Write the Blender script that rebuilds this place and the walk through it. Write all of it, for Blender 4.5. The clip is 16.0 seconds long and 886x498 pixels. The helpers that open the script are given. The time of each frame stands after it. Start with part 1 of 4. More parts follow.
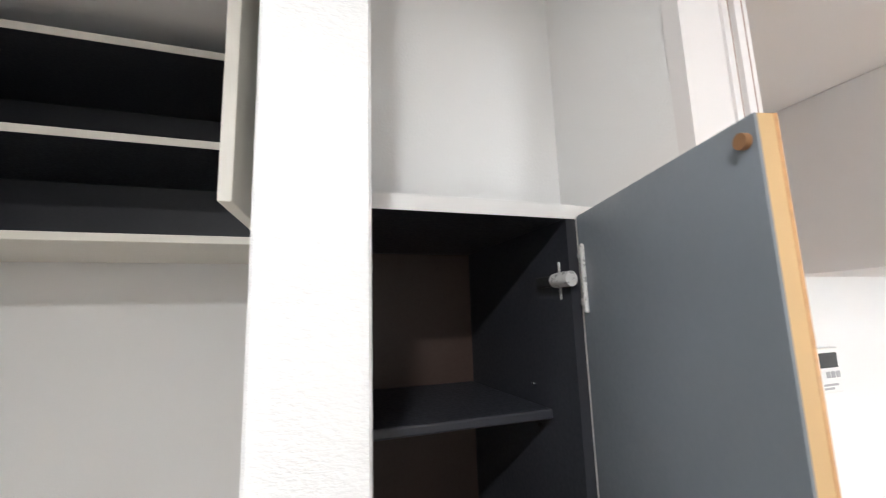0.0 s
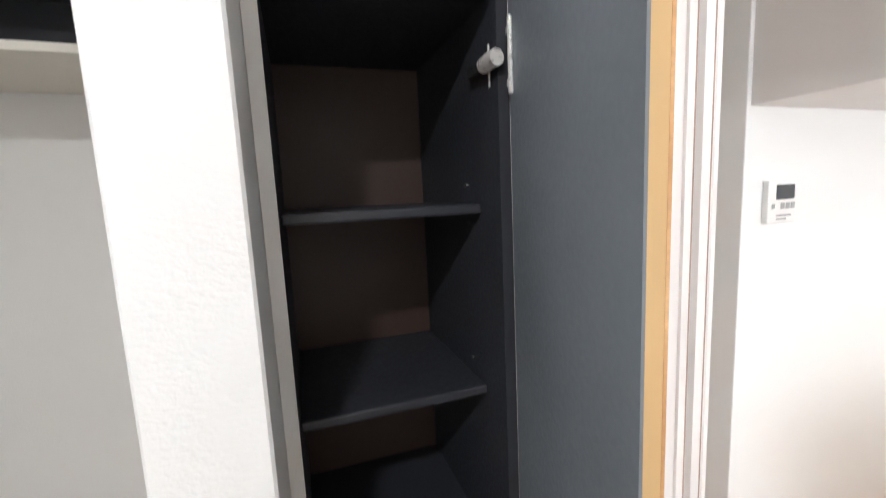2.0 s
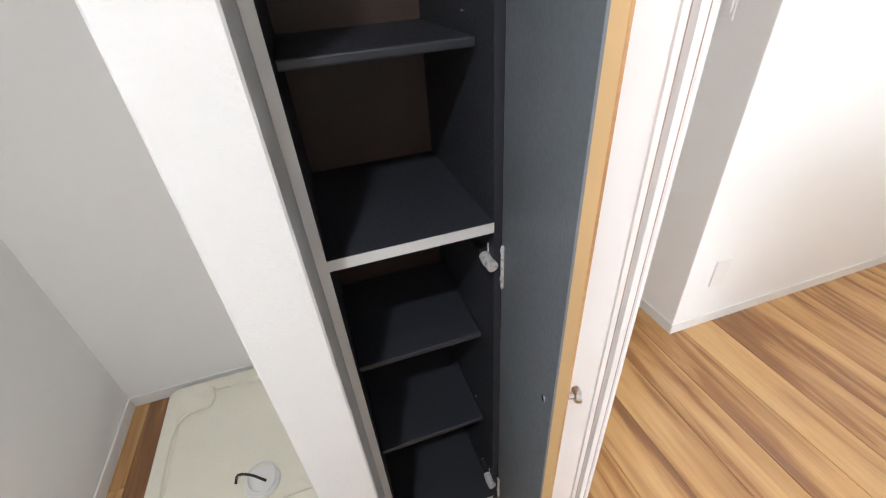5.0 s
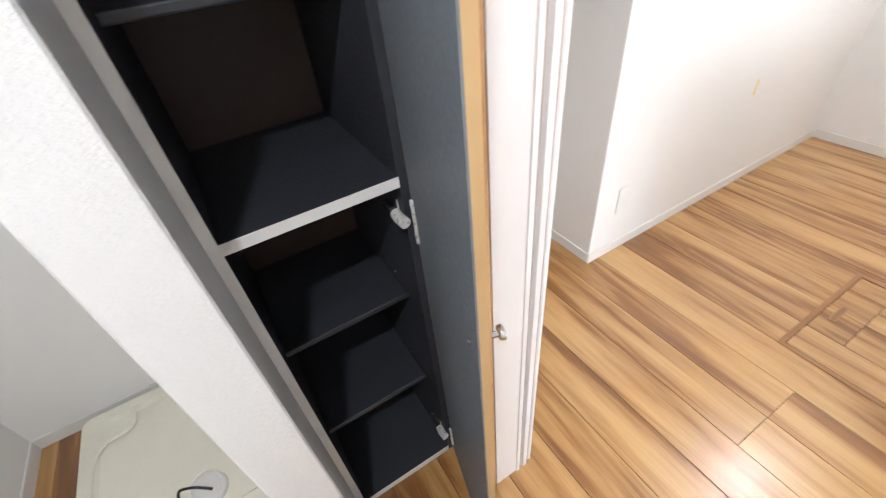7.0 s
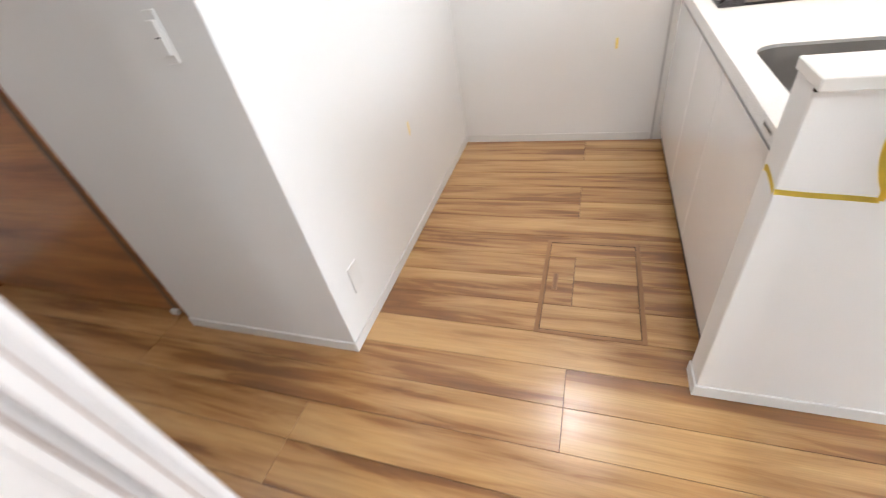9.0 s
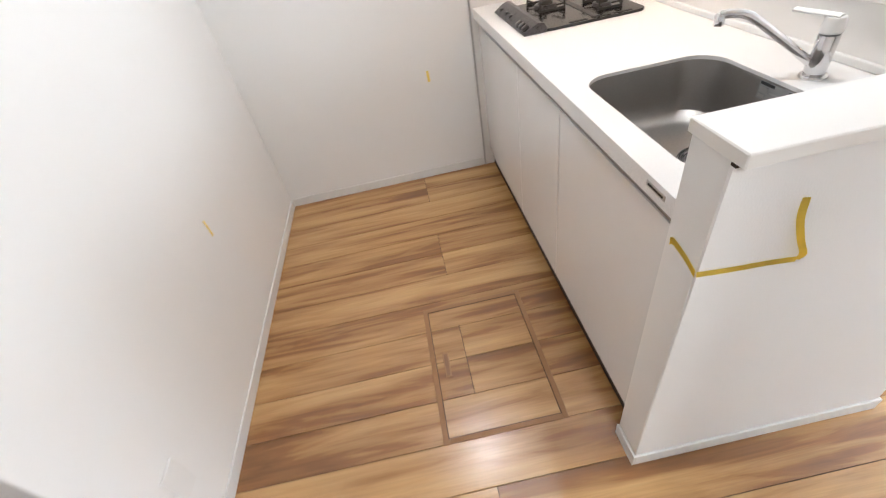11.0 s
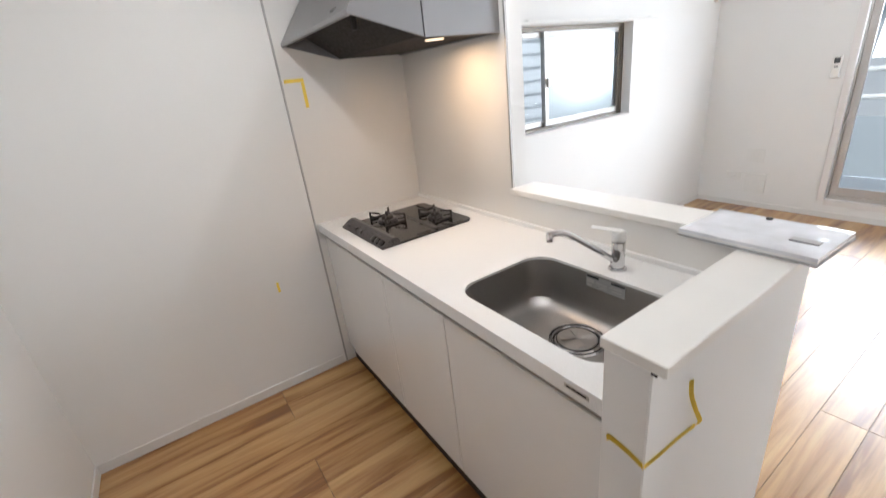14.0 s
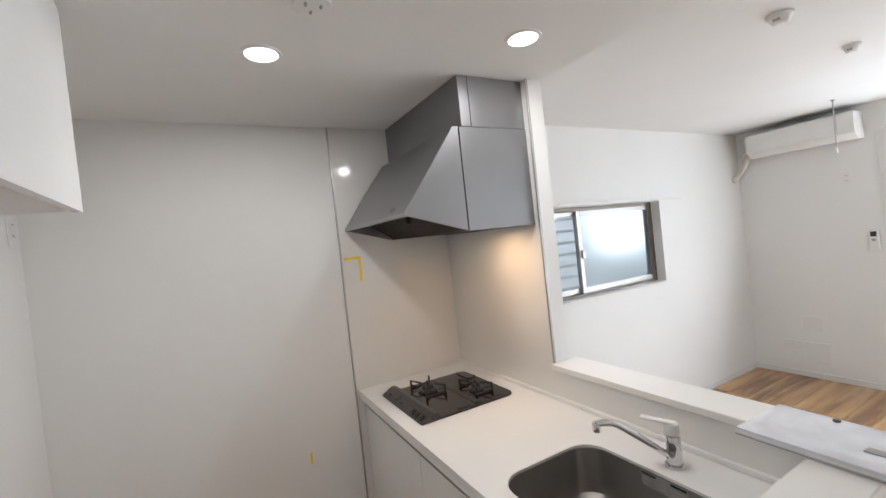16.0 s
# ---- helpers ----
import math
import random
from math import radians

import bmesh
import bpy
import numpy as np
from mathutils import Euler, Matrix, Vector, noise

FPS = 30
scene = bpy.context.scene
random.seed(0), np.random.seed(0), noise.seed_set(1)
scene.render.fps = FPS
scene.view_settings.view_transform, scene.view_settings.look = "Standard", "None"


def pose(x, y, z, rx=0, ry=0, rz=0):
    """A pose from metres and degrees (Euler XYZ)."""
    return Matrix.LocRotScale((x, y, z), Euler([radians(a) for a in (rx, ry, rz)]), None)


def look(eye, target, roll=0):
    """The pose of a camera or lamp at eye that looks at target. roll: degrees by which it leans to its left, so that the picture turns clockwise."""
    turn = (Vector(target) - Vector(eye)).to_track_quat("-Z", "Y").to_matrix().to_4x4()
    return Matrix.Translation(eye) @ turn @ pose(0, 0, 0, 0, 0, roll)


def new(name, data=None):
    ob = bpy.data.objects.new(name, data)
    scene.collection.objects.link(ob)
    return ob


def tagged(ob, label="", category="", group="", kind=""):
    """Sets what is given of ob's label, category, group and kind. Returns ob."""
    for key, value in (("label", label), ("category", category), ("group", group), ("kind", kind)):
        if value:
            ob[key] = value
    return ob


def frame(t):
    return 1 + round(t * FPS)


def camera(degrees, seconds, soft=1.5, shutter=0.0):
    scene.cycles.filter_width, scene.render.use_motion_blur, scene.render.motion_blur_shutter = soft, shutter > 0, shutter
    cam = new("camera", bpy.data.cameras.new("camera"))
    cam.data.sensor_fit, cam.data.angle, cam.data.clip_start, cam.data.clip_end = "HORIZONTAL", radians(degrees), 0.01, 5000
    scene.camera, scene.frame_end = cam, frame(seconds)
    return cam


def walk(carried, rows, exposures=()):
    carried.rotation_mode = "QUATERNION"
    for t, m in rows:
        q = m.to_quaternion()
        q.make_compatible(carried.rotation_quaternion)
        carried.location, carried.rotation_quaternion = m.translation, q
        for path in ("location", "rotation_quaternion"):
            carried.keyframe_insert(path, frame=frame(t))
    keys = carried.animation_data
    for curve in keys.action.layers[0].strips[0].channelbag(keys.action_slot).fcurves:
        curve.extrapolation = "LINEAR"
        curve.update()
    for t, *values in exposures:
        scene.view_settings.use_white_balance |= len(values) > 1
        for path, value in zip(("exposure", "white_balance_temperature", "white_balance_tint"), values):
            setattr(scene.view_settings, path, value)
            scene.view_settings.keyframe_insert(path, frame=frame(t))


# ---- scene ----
cam = camera(93.5, 16.0, 1.1, 0.5)
PATH = [
    (0, (0.048, 0.118, 1.652), (0.700, 1.985, 1.965), -1.8),
    (0.5, (0.092, 0.109, 1.637), (0.781, 1.961, 1.945), -2.0),
    (1, (0.115, 0.096, 1.623), (0.799, 1.968, 1.79), -2.4),
    (1.5, (0.127, 0.098, 1.576), (0.796, 1.982, 1.539), -2.8),
    (2, (0.143, 0.104, 1.532), (0.793, 1.976, 1.266), -2.7),
    (2.5, (0.152, 0.107, 1.492), (0.764, 1.945, 0.993), -3.0),
    (3, (0.153, 0.108, 1.457), (0.714, 1.892, 0.748), -3.3),
    (3.5, (0.157, 0.081, 1.424), (0.655, 1.821, 0.574), -3.7),
    (4, (0.159, 0.068, 1.394), (0.612, 1.756, 0.421), -4.2),
    (4.5, (0.156, 0.055, 1.354), (0.592, 1.687, 0.284), -4.5),
    (7, (0.185, 0.055, 1.294), (0.881, 1.417, 0.004), -7.0),
    (7.5, (0.254, 0.063, 1.305), (1.15, 1.31, 0.024), -8.0),
    (8, (0.335, 0.124, 1.308), (1.471, 1.163, 0.031), -8.3),
    (8.5, (0.415, 0.099, 1.307), (1.714, 0.958, 0.053), -10.6),
    (9, (0.504, 0.112, 1.324), (1.925, 0.745, 0.068), -11.7),
    (11.3, (1.006, 0.164, 1.316), (2.523, 0.029, 0.02), -11.9),
    (11.5, (1.037, 0.169, 1.323), (2.551, -0.048, 0.035), -11.8),
    (12, (1.071, 0.2, 1.353), (2.561, -0.264, 0.102), -11.2),
    (12.5, (1.097, 0.288, 1.369), (2.562, -0.394, 0.19), -10.2),
    (13, (1.103, 0.323, 1.393), (2.575, -0.509, 0.324), -9.2),
    (13.5, (1.097, 0.317, 1.425), (2.61, -0.61, 0.502), -7.8),
    (14, (1.092, 0.304, 1.461), (2.664, -0.68, 0.713), -6.9),
    (14.5, (1.085, 0.293, 1.497), (2.711, -0.728, 0.937), -6.2),
    (15, (1.071, 0.294, 1.529), (2.739, -0.747, 1.161), -5.7),
    (15.5, (1.055, 0.316, 1.551), (2.759, -0.714, 1.36), -5.7),
    (16, (1.048, 0.331, 1.572), (2.796, -0.64, 1.533), -6.2),
]
walk(cam, [(t, look(eye, target, roll)) for t, eye, target, roll in PATH], [(0, 0.36, 6150, 10), (4, 0.46, 6100, 10), (7.5, 0.62, 5980, 10), (9, 0.32, 6000, 10), (11.3, 0.12, 6000, 10), (12.5, -0.02, 6000, 10), (14, -0.37, 6040, 10), (16, -0.74, 6120, 10)])

# ---- world, sun and lamps ----
world = bpy.data.worlds.new("sky")
scene.world = world
world.use_nodes = True
wn = world.node_tree
sky = wn.nodes.new("ShaderNodeTexSky")
sky.sky_type, sky.sun_disc = "NISHITA", False
sky.sun_elevation, sky.sun_rotation = radians(46), radians(-59)
wn.links.new(sky.outputs[0], wn.nodes["Background"].inputs[0])
wn.nodes["Background"].inputs[1].default_value = 0.15

sun = new("sun", bpy.data.lights.new("sun", "SUN"))
sun.data.energy, sun.data.angle, sun.data.color = 4.0, radians(10), (1.0, 0.96, 0.9)
sun.matrix_world = look((-10, 6, 12), (0, 0, 0))


def area(name, m, sx, sy, watts, color, shape="RECTANGLE", spread=180):
    lamp = bpy.data.lights.new(name, "AREA")
    lamp.shape, lamp.size, lamp.size_y, lamp.energy, lamp.color = shape, sx, sy, watts, color
    lamp.spread = radians(spread)
    ob = new(name, lamp)
    ob.matrix_world = m
    return ob


DAY = (0.95, 0.98, 1.0)
CEIL, CEIL_LIVING = 2.21, 2.285
LAMPS = [(2.43, 0.13), (2.10, -0.64)]
area("door_daylight", look((0.99, -4.222, 1.10), (0.99, 0, 2.8)), 2.2, 1.8, 86, DAY)
area("window_daylight", look((3.55, -2.3, 1.95), (2.4, -2.3, 1.0)), 1.1, 0.4, 1.2, DAY)
for lx, ly in LAMPS:
    area("downlight_lamp", look((lx, ly, CEIL - 0.012), (lx, ly + 0.0001, 0)), 0.085, 0.085, 7.4, (1.0, 0.955, 0.90), "DISK")
area("hood_lamp", look((2.56, -0.69, 1.6035), (2.56, -0.6901, 0)), 0.07, 0.07, 2.6, (1.0, 0.64, 0.36), "DISK", 170)
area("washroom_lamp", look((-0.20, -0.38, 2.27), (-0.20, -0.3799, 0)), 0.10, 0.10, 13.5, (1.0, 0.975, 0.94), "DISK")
# Unseen fill light, added to lift the hall; no fixture there.
area("hall_fill", look((0.95, 2.3, 2.19), (0.95, 2.3001, 0)), 0.1, 0.1, 3.5, (1.0, 0.93, 0.85), "DISK")

# ---- materials ----


def material(name, color, rough=0.5, metal=0.0, coat=0.0):
    m = bpy.data.materials.new(name)
    m.use_nodes = True
    b = m.node_tree.nodes["Principled BSDF"]
    b.inputs["Base Color"].default_value = (*color, 1)
    b.inputs["Roughness"].default_value, b.inputs["Metallic"].default_value = rough, metal
    b.inputs["Coat Weight"].default_value = coat
    return m, m.node_tree, b


def node(nt, kind, **values):
    n = nt.nodes.new(kind)
    for key, v in values.items():
        n.inputs[key].default_value = v
    return n


def noisy(nt, scale, detail=3.0, stretch=(1, 1, 1), rough=0.5):
    pos = nt.nodes.new("ShaderNodeNewGeometry")
    mul = nt.nodes.new("ShaderNodeVectorMath")
    mul.operation = "MULTIPLY"
    mul.inputs[1].default_value = stretch
    nt.links.new(pos.outputs["Position"], mul.inputs[0])
    n = node(nt, "ShaderNodeTexNoise", Scale=scale, Detail=detail, Roughness=rough)
    nt.links.new(mul.outputs[0], n.inputs["Vector"])
    return n


def ramp(nt, source, stops):
    r = nt.nodes.new("ShaderNodeValToRGB")
    r.color_ramp.elements[0].position, r.color_ramp.elements[0].color = stops[0][0], (*stops[0][1], 1)
    r.color_ramp.elements[1].position, r.color_ramp.elements[1].color = stops[-1][0], (*stops[-1][1], 1)
    for p, c in stops[1:-1]:
        r.color_ramp.elements.new(p).color = (*c, 1)
    nt.links.new(source, r.inputs[0])
    return r


def bump(nt, b, source, strength, distance):
    n = node(nt, "ShaderNodeBump", Strength=strength, Distance=distance)
    nt.links.new(source, n.inputs["Height"])
    nt.links.new(n.outputs[0], b.inputs["Normal"])


def varied(name, color, rough, scale=3.0, spread=0.05, relief=0.0, grain=200.0, metal=0.0, coat=0.0, stretch=(1, 1, 1)):
    """A plain surface with slow stains, rough patches and fine relief."""
    m, nt, b = material(name, color, rough, metal, coat)
    slow = noisy(nt, scale, 4)
    lo, hi = [tuple(max(0.0, min(1.0, c * k)) for c in color) for k in (1 - spread, 1 + spread * 0.6)]
    nt.links.new(ramp(nt, slow.outputs[0], [(0.3, lo), (0.7, hi)]).outputs[0], b.inputs["Base Color"])
    fine = noisy(nt, grain, 2, stretch)
    rr = ramp(nt, fine.outputs[0], [(0.3, (rough * 0.85,) * 3), (0.7, (min(1, rough * 1.15),) * 3)])
    nt.links.new(rr.outputs[0], b.inputs["Roughness"])
    if relief:
        bump(nt, b, fine.outputs[0], 0.6, relief)
    return m


def wallpaper(name, color, scale, relief, stretch=(1, 1, 1)):
    m, nt, b = material(name, color, 0.75)
    slow = noisy(nt, 1.3, 3)
    lo = tuple(c * 0.965 for c in color)
    nt.links.new(ramp(nt, slow.outputs[0], [(0.3, lo), (0.7, color)]).outputs[0], b.inputs["Base Color"])
    fine = noisy(nt, scale, 3, stretch, 0.6)
    bump(nt, b, fine.outputs[0], 0.8, relief)
    return m


def wood(name, stops, across, along, axis="y", rough=0.3, coat=0.25, grain=0.35, split=(0.74, 0.28)):
    """Wood with bands and grain along one axis, each piece cut from another place of the log."""
    m, nt, b = material(name, stops[1][1], rough, 0, coat)
    b.inputs["Coat Roughness"].default_value, b.inputs["Coat IOR"].default_value = 0.25, 1.6
    pos, info = nt.nodes.new("ShaderNodeNewGeometry"), nt.nodes.new("ShaderNodeObjectInfo")
    shift = nt.nodes.new("ShaderNodeVectorMath")
    shift.operation = "MULTIPLY_ADD"
    nt.links.new(info.outputs["Random"], shift.inputs[0])
    shift.inputs[1].default_value = (37.0, 91.0, 13.0)
    nt.links.new(pos.outputs["Position"], shift.inputs[2])

    def layer(a, l, detail, distortion=0.0):
        mul = nt.nodes.new("ShaderNodeVectorMath")
        mul.operation = "MULTIPLY"
        mul.inputs[1].default_value = [l if ax == axis else a for ax in "xyz"]
        nt.links.new(shift.outputs[0], mul.inputs[0])
        n = node(nt, "ShaderNodeTexNoise", Scale=1.0, Detail=detail, Roughness=0.55, Distortion=distortion)
        nt.links.new(mul.outputs[0], n.inputs["Vector"])
        return n

    bands, streaks, fine = layer(across, along, 2.0, 0.3), layer(across * 2.6, along * 2.6, 4.0, 1.1), layer(across * 22, along * 5, 3.0)
    mix = node(nt, "ShaderNodeMath")
    mix.operation = "MULTIPLY"
    mix.inputs[1].default_value = split[1]
    nt.links.new(streaks.outputs[0], mix.inputs[0])
    add = node(nt, "ShaderNodeMath")
    add.operation = "MULTIPLY_ADD"
    add.inputs[1].default_value = split[0]
    nt.links.new(bands.outputs[0], add.inputs[0])
    nt.links.new(mix.outputs[0], add.inputs[2])
    col = ramp(nt, add.outputs[0], stops)
    tone = ramp(nt, fine.outputs[0], [(0.35, (1 - grain,) * 3), (0.6, (1, 1, 1))])
    mult = nt.nodes.new("ShaderNodeMix")
    mult.data_type, mult.blend_type = "RGBA", "MULTIPLY"
    mult.inputs[0].default_value = 1.0
    nt.links.new(col.outputs[0], mult.inputs[6])
    nt.links.new(tone.outputs[0], mult.inputs[7])
    nt.links.new(mult.outputs[2], b.inputs["Base Color"])
    bump(nt, b, fine.outputs[0], 0.15, 0.0004)
    return m


def glowing(name, color, strength):
    m, nt, b = material(name, (0.8, 0.8, 0.8), 0.4)
    b.inputs["Emission Color"].default_value = (*color, 1)
    b.inputs["Emission Strength"].default_value = strength
    return m


WALL = wallpaper("woven_white_wallpaper", (0.83, 0.825, 0.81), 260, 0.0006, (1, 1, 0.8))
COLUMN = wallpaper("embossed_wallpaper", (0.82, 0.82, 0.815), 230, 0.0015, (0.55, 0.55, 1.3))
CEILING = wallpaper("ceiling_paper", (0.82, 0.812, 0.80), 180, 0.0004)
SKIRT = varied("white_vinyl_skirting", (0.76, 0.75, 0.73), 0.45, 4, 0.04)
PAINT = varied("white_painted_wood", (0.76, 0.735, 0.72), 0.38, 3, 0.03, 0.0001, 150)
FLOORWOOD = wood("floor_wood", [(0.37, (0.200, 0.080, 0.018)), (0.445, (0.285, 0.122, 0.031)), (0.470, (0.365, 0.175, 0.050)), (0.54, (0.470, 0.255, 0.085)), (0.64, (0.57, 0.340, 0.130))], 10.0, 0.85, "y", 0.36, 0.85, 0.12, (0.70, 0.32))
DOORWOOD = wood("cabinet_door_wood", [(0.34, (0.40, 0.19, 0.075)), (0.46, (0.55, 0.30, 0.13)), (0.6, (0.63, 0.37, 0.17)), (0.72, (0.70, 0.44, 0.22))], 6.0, 1.6, "x", 0.35, 0.2, 0.15)
SLIDEWOOD = wood("sliding_door_wood", [(0.36, (0.27, 0.095, 0.022)), (0.48, (0.40, 0.155, 0.038)), (0.6, (0.49, 0.21, 0.055)), (0.72, (0.56, 0.26, 0.075))], 8.0, 0.9, "y", 0.35, 0.2, 0.2)
EDGEWOOD = varied("tan_edge_band", (0.58, 0.39, 0.19), 0.45, 5, 0.07, 0.0001, 120)
CHARCOAL = varied("charcoal_laminate", (0.185, 0.208, 0.236), 0.42, 4, 0.14, 0.00015, 160)
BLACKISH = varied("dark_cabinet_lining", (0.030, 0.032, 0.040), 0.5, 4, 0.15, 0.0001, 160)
BROWNBACK = varied("brown_back_board", (0.060, 0.034, 0.025), 0.55, 4, 0.12)
GROOVESHADE = varied("groove_shade", (0.36, 0.25, 0.20), 0.7, 6, 0.1)
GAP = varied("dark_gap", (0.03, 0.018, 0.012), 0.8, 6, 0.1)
SUBFLOOR = varied("sub_floor", (0.09, 0.05, 0.025), 0.9, 6, 0.1)
PANEL = varied("glossy_kitchen_panel", (0.80, 0.785, 0.76), 0.09, 2, 0.02)
WORKTOP = varied("white_worktop", (0.79, 0.79, 0.78), 0.28, 5, 0.02, 0.00005, 400)
LACQUER = varied("white_gloss_front", (0.82, 0.82, 0.81), 0.12, 3, 0.02, 0, 60, coat=0.4)
CAP = varied("cream_ledge_laminate", (0.80, 0.785, 0.75), 0.35, 4, 0.03, 0.0001, 300)
STEEL = varied("brushed_steel", (0.44, 0.42, 0.40), 0.30, 6, 0.06, 0, 90, 1.0, 0, (1, 12, 1))
SINKSTEEL = varied("sink_steel", (0.34, 0.325, 0.31), 0.42, 5, 0.06, 0, 160, 1.0)
CHROME = varied("chrome", (0.72, 0.72, 0.73), 0.09, 5, 0.03, 0, 100, 1.0)
HOOD = varied("silver_hood_paint", (0.30, 0.30, 0.31), 0.34, 3, 0.04, 0, 500, 0.85)
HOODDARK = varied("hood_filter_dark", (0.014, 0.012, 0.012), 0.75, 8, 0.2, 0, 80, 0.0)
HOBBLACK = varied("black_enamel", (0.012, 0.010, 0.010), 0.2, 8, 0.15, 0, 150, 0.1, 0.4)
HOBGREY = varied("dark_grey_enamel", (0.075, 0.07, 0.072), 0.3, 8, 0.1, 0, 150, 0.5)
IRON = varied("cast_iron", (0.03, 0.027, 0.025), 0.6, 20, 0.2, 0.0002, 200)
NICKEL = varied("satin_nickel", (0.80, 0.79, 0.77), 0.3, 8, 0.04, 0, 150, 0.35)
ALU = varied("aluminium_trim", (0.52, 0.51, 0.50), 0.32, 6, 0.05, 0, 120, 0.9)
SASH = varied("bronze_sash", (0.20, 0.175, 0.15), 0.42, 5, 0.08, 0, 120, 0.5)
SASHLIGHT = varied("silver_sash", (0.50, 0.48, 0.46), 0.38, 5, 0.06, 0, 120, 0.6)
PLASTIC = varied("white_plastic", (0.80, 0.795, 0.775), 0.4, 6, 0.03)
CREAM = varied("cream_plastic", (0.78, 0.735, 0.64), 0.45, 6, 0.04)
PANPLASTIC = varied("cream_washer_pan", (0.80, 0.775, 0.66), 0.3, 5, 0.03)
SCREEN = varied("dark_display", (0.05, 0.055, 0.06), 0.2, 8, 0.1)
GREYPLASTIC = varied("grey_plastic", (0.36, 0.36, 0.36), 0.5, 8, 0.08)
TAPE = varied("yellow_masking_tape", (0.92, 0.70, 0.11), 0.6, 25, 0.12, 0.0003, 90)
BRASS = varied("brown_rubber_pad", (0.28, 0.14, 0.06), 0.6, 20, 0.1)
PACKET = varied("clear_wrapped_packet", (0.76, 0.78, 0.83), 0.16, 14, 0.12, 0.0016, 22, 0, 0.6)
RUBBER = varied("black_rubber", (0.02, 0.02, 0.02), 0.6, 20, 0.1)
CONCRETE = varied("balcony_concrete", (0.36, 0.36, 0.35), 0.85, 3, 0.12, 0.001, 60)
GROUND = varied("outdoor_ground", (0.16, 0.17, 0.14), 0.9, 0.3, 0.2)
FACADE = varied("house_render", (0.74, 0.75, 0.75), 0.8, 0.6, 0.08)
ROOFING = varied("slate_roof", (0.24, 0.26, 0.30), 0.7, 1.2, 0.15)
SIDING = varied("pale_siding", (0.78, 0.80, 0.80), 0.7, 0.8, 0.08)
NEIGHBOUR = varied("weathered_siding", (0.58, 0.60, 0.61), 0.7, 0.8, 0.08)
SKYGLOW = glowing("overcast_sky", (0.88, 0.94, 1.0), 6.0)
# Darkened aluminium: the shade under the worktop edge is in the colour.
RAILSHADE = varied("shaded_finger_rail", (0.30, 0.29, 0.28), 0.4, 6, 0.05, 0, 120, 0.6)
LAMPGLOW = glowing("lamp_diffuser", (1.0, 0.95, 0.88), 9.0)
HOODGLOW = glowing("hood_lamp_lens", (1.0, 0.75, 0.48), 2.5)


def glass(name, color, rough):
    m, nt, b = material(name, color, rough)
    b.inputs["Transmission Weight"].default_value, b.inputs["IOR"].default_value = 1.0, 1.08
    return m


CLEAR = glass("clear_glass", (0.97, 0.99, 0.99), 0.0)
RIBBED = glass("thin_frosted_glass", (0.92, 0.96, 0.97), 0.12)
FROST = glass("frosted_glass", (0.90, 0.95, 0.97), 0.45)

# ---- mesh helpers ----


def link(name, bm, mat, parent=None, label="", smooth=False):
    me = bpy.data.meshes.new(name)
    bmesh.ops.recalc_face_normals(bm, faces=bm.faces)
    if smooth:
        for f in bm.faces:
            f.smooth = True
        for e in bm.edges:
            e.smooth = len(e.link_faces) == 2 and e.calc_face_angle(0) < 0.6
    bm.to_mesh(me)
    bm.free()
    me.materials.append(mat)
    ob = new(name, me)
    if parent is not None:
        ob.parent = parent
    if label:
        tagged(ob, label)
    return ob


def part(name, bm, mat, parent, label="", smooth=False):
    return link(name, bm, mat, parent, label, smooth)


def thing(name, label, category, at=(0, 0, 0), group=""):
    ob = new(name)
    ob.location = at
    ob.empty_display_size = 0.05
    return tagged(ob, label, category, group)


def box(x0, x1, y0, y1, z0, z1, bevel=0.0, seg=1, bm=None):
    """A box between two corners, with rounded edges."""
    own = bmesh.new()
    m = Matrix.Translation(((x0 + x1) / 2, (y0 + y1) / 2, (z0 + z1) / 2)) @ Matrix.Diagonal((abs(x1 - x0), abs(y1 - y0), abs(z1 - z0), 1))
    bmesh.ops.create_cube(own, size=1, matrix=m)
    if bevel:
        bmesh.ops.bevel(own, geom=own.edges[:], offset=bevel, segments=seg, affect="EDGES", profile=0.5)
    if bm is None:
        return own
    tmp = bpy.data.meshes.new("tmp")
    own.to_mesh(tmp)
    own.free()
    bm.from_mesh(tmp)
    bpy.data.meshes.remove(tmp)
    return bm


def cyl(r, depth, m, r2=None, seg=24, bevel=0.0, bm=None):
    own = bmesh.new()
    bmesh.ops.create_cone(own, cap_ends=True, segments=seg, radius1=r, radius2=r if r2 is None else r2, depth=depth)
    if bevel:
        rim = [e for e in own.edges if abs(e.verts[0].co.z - e.verts[1].co.z) < 1e-6]
        bmesh.ops.bevel(own, geom=rim, offset=bevel, segments=2, affect="EDGES", profile=0.5)
    bmesh.ops.transform(own, matrix=m, verts=own.verts)
    if bm is None:
        return own
    tmp = bpy.data.meshes.new("tmp")
    own.to_mesh(tmp)
    own.free()
    bm.from_mesh(tmp)
    bpy.data.meshes.remove(tmp)
    return bm


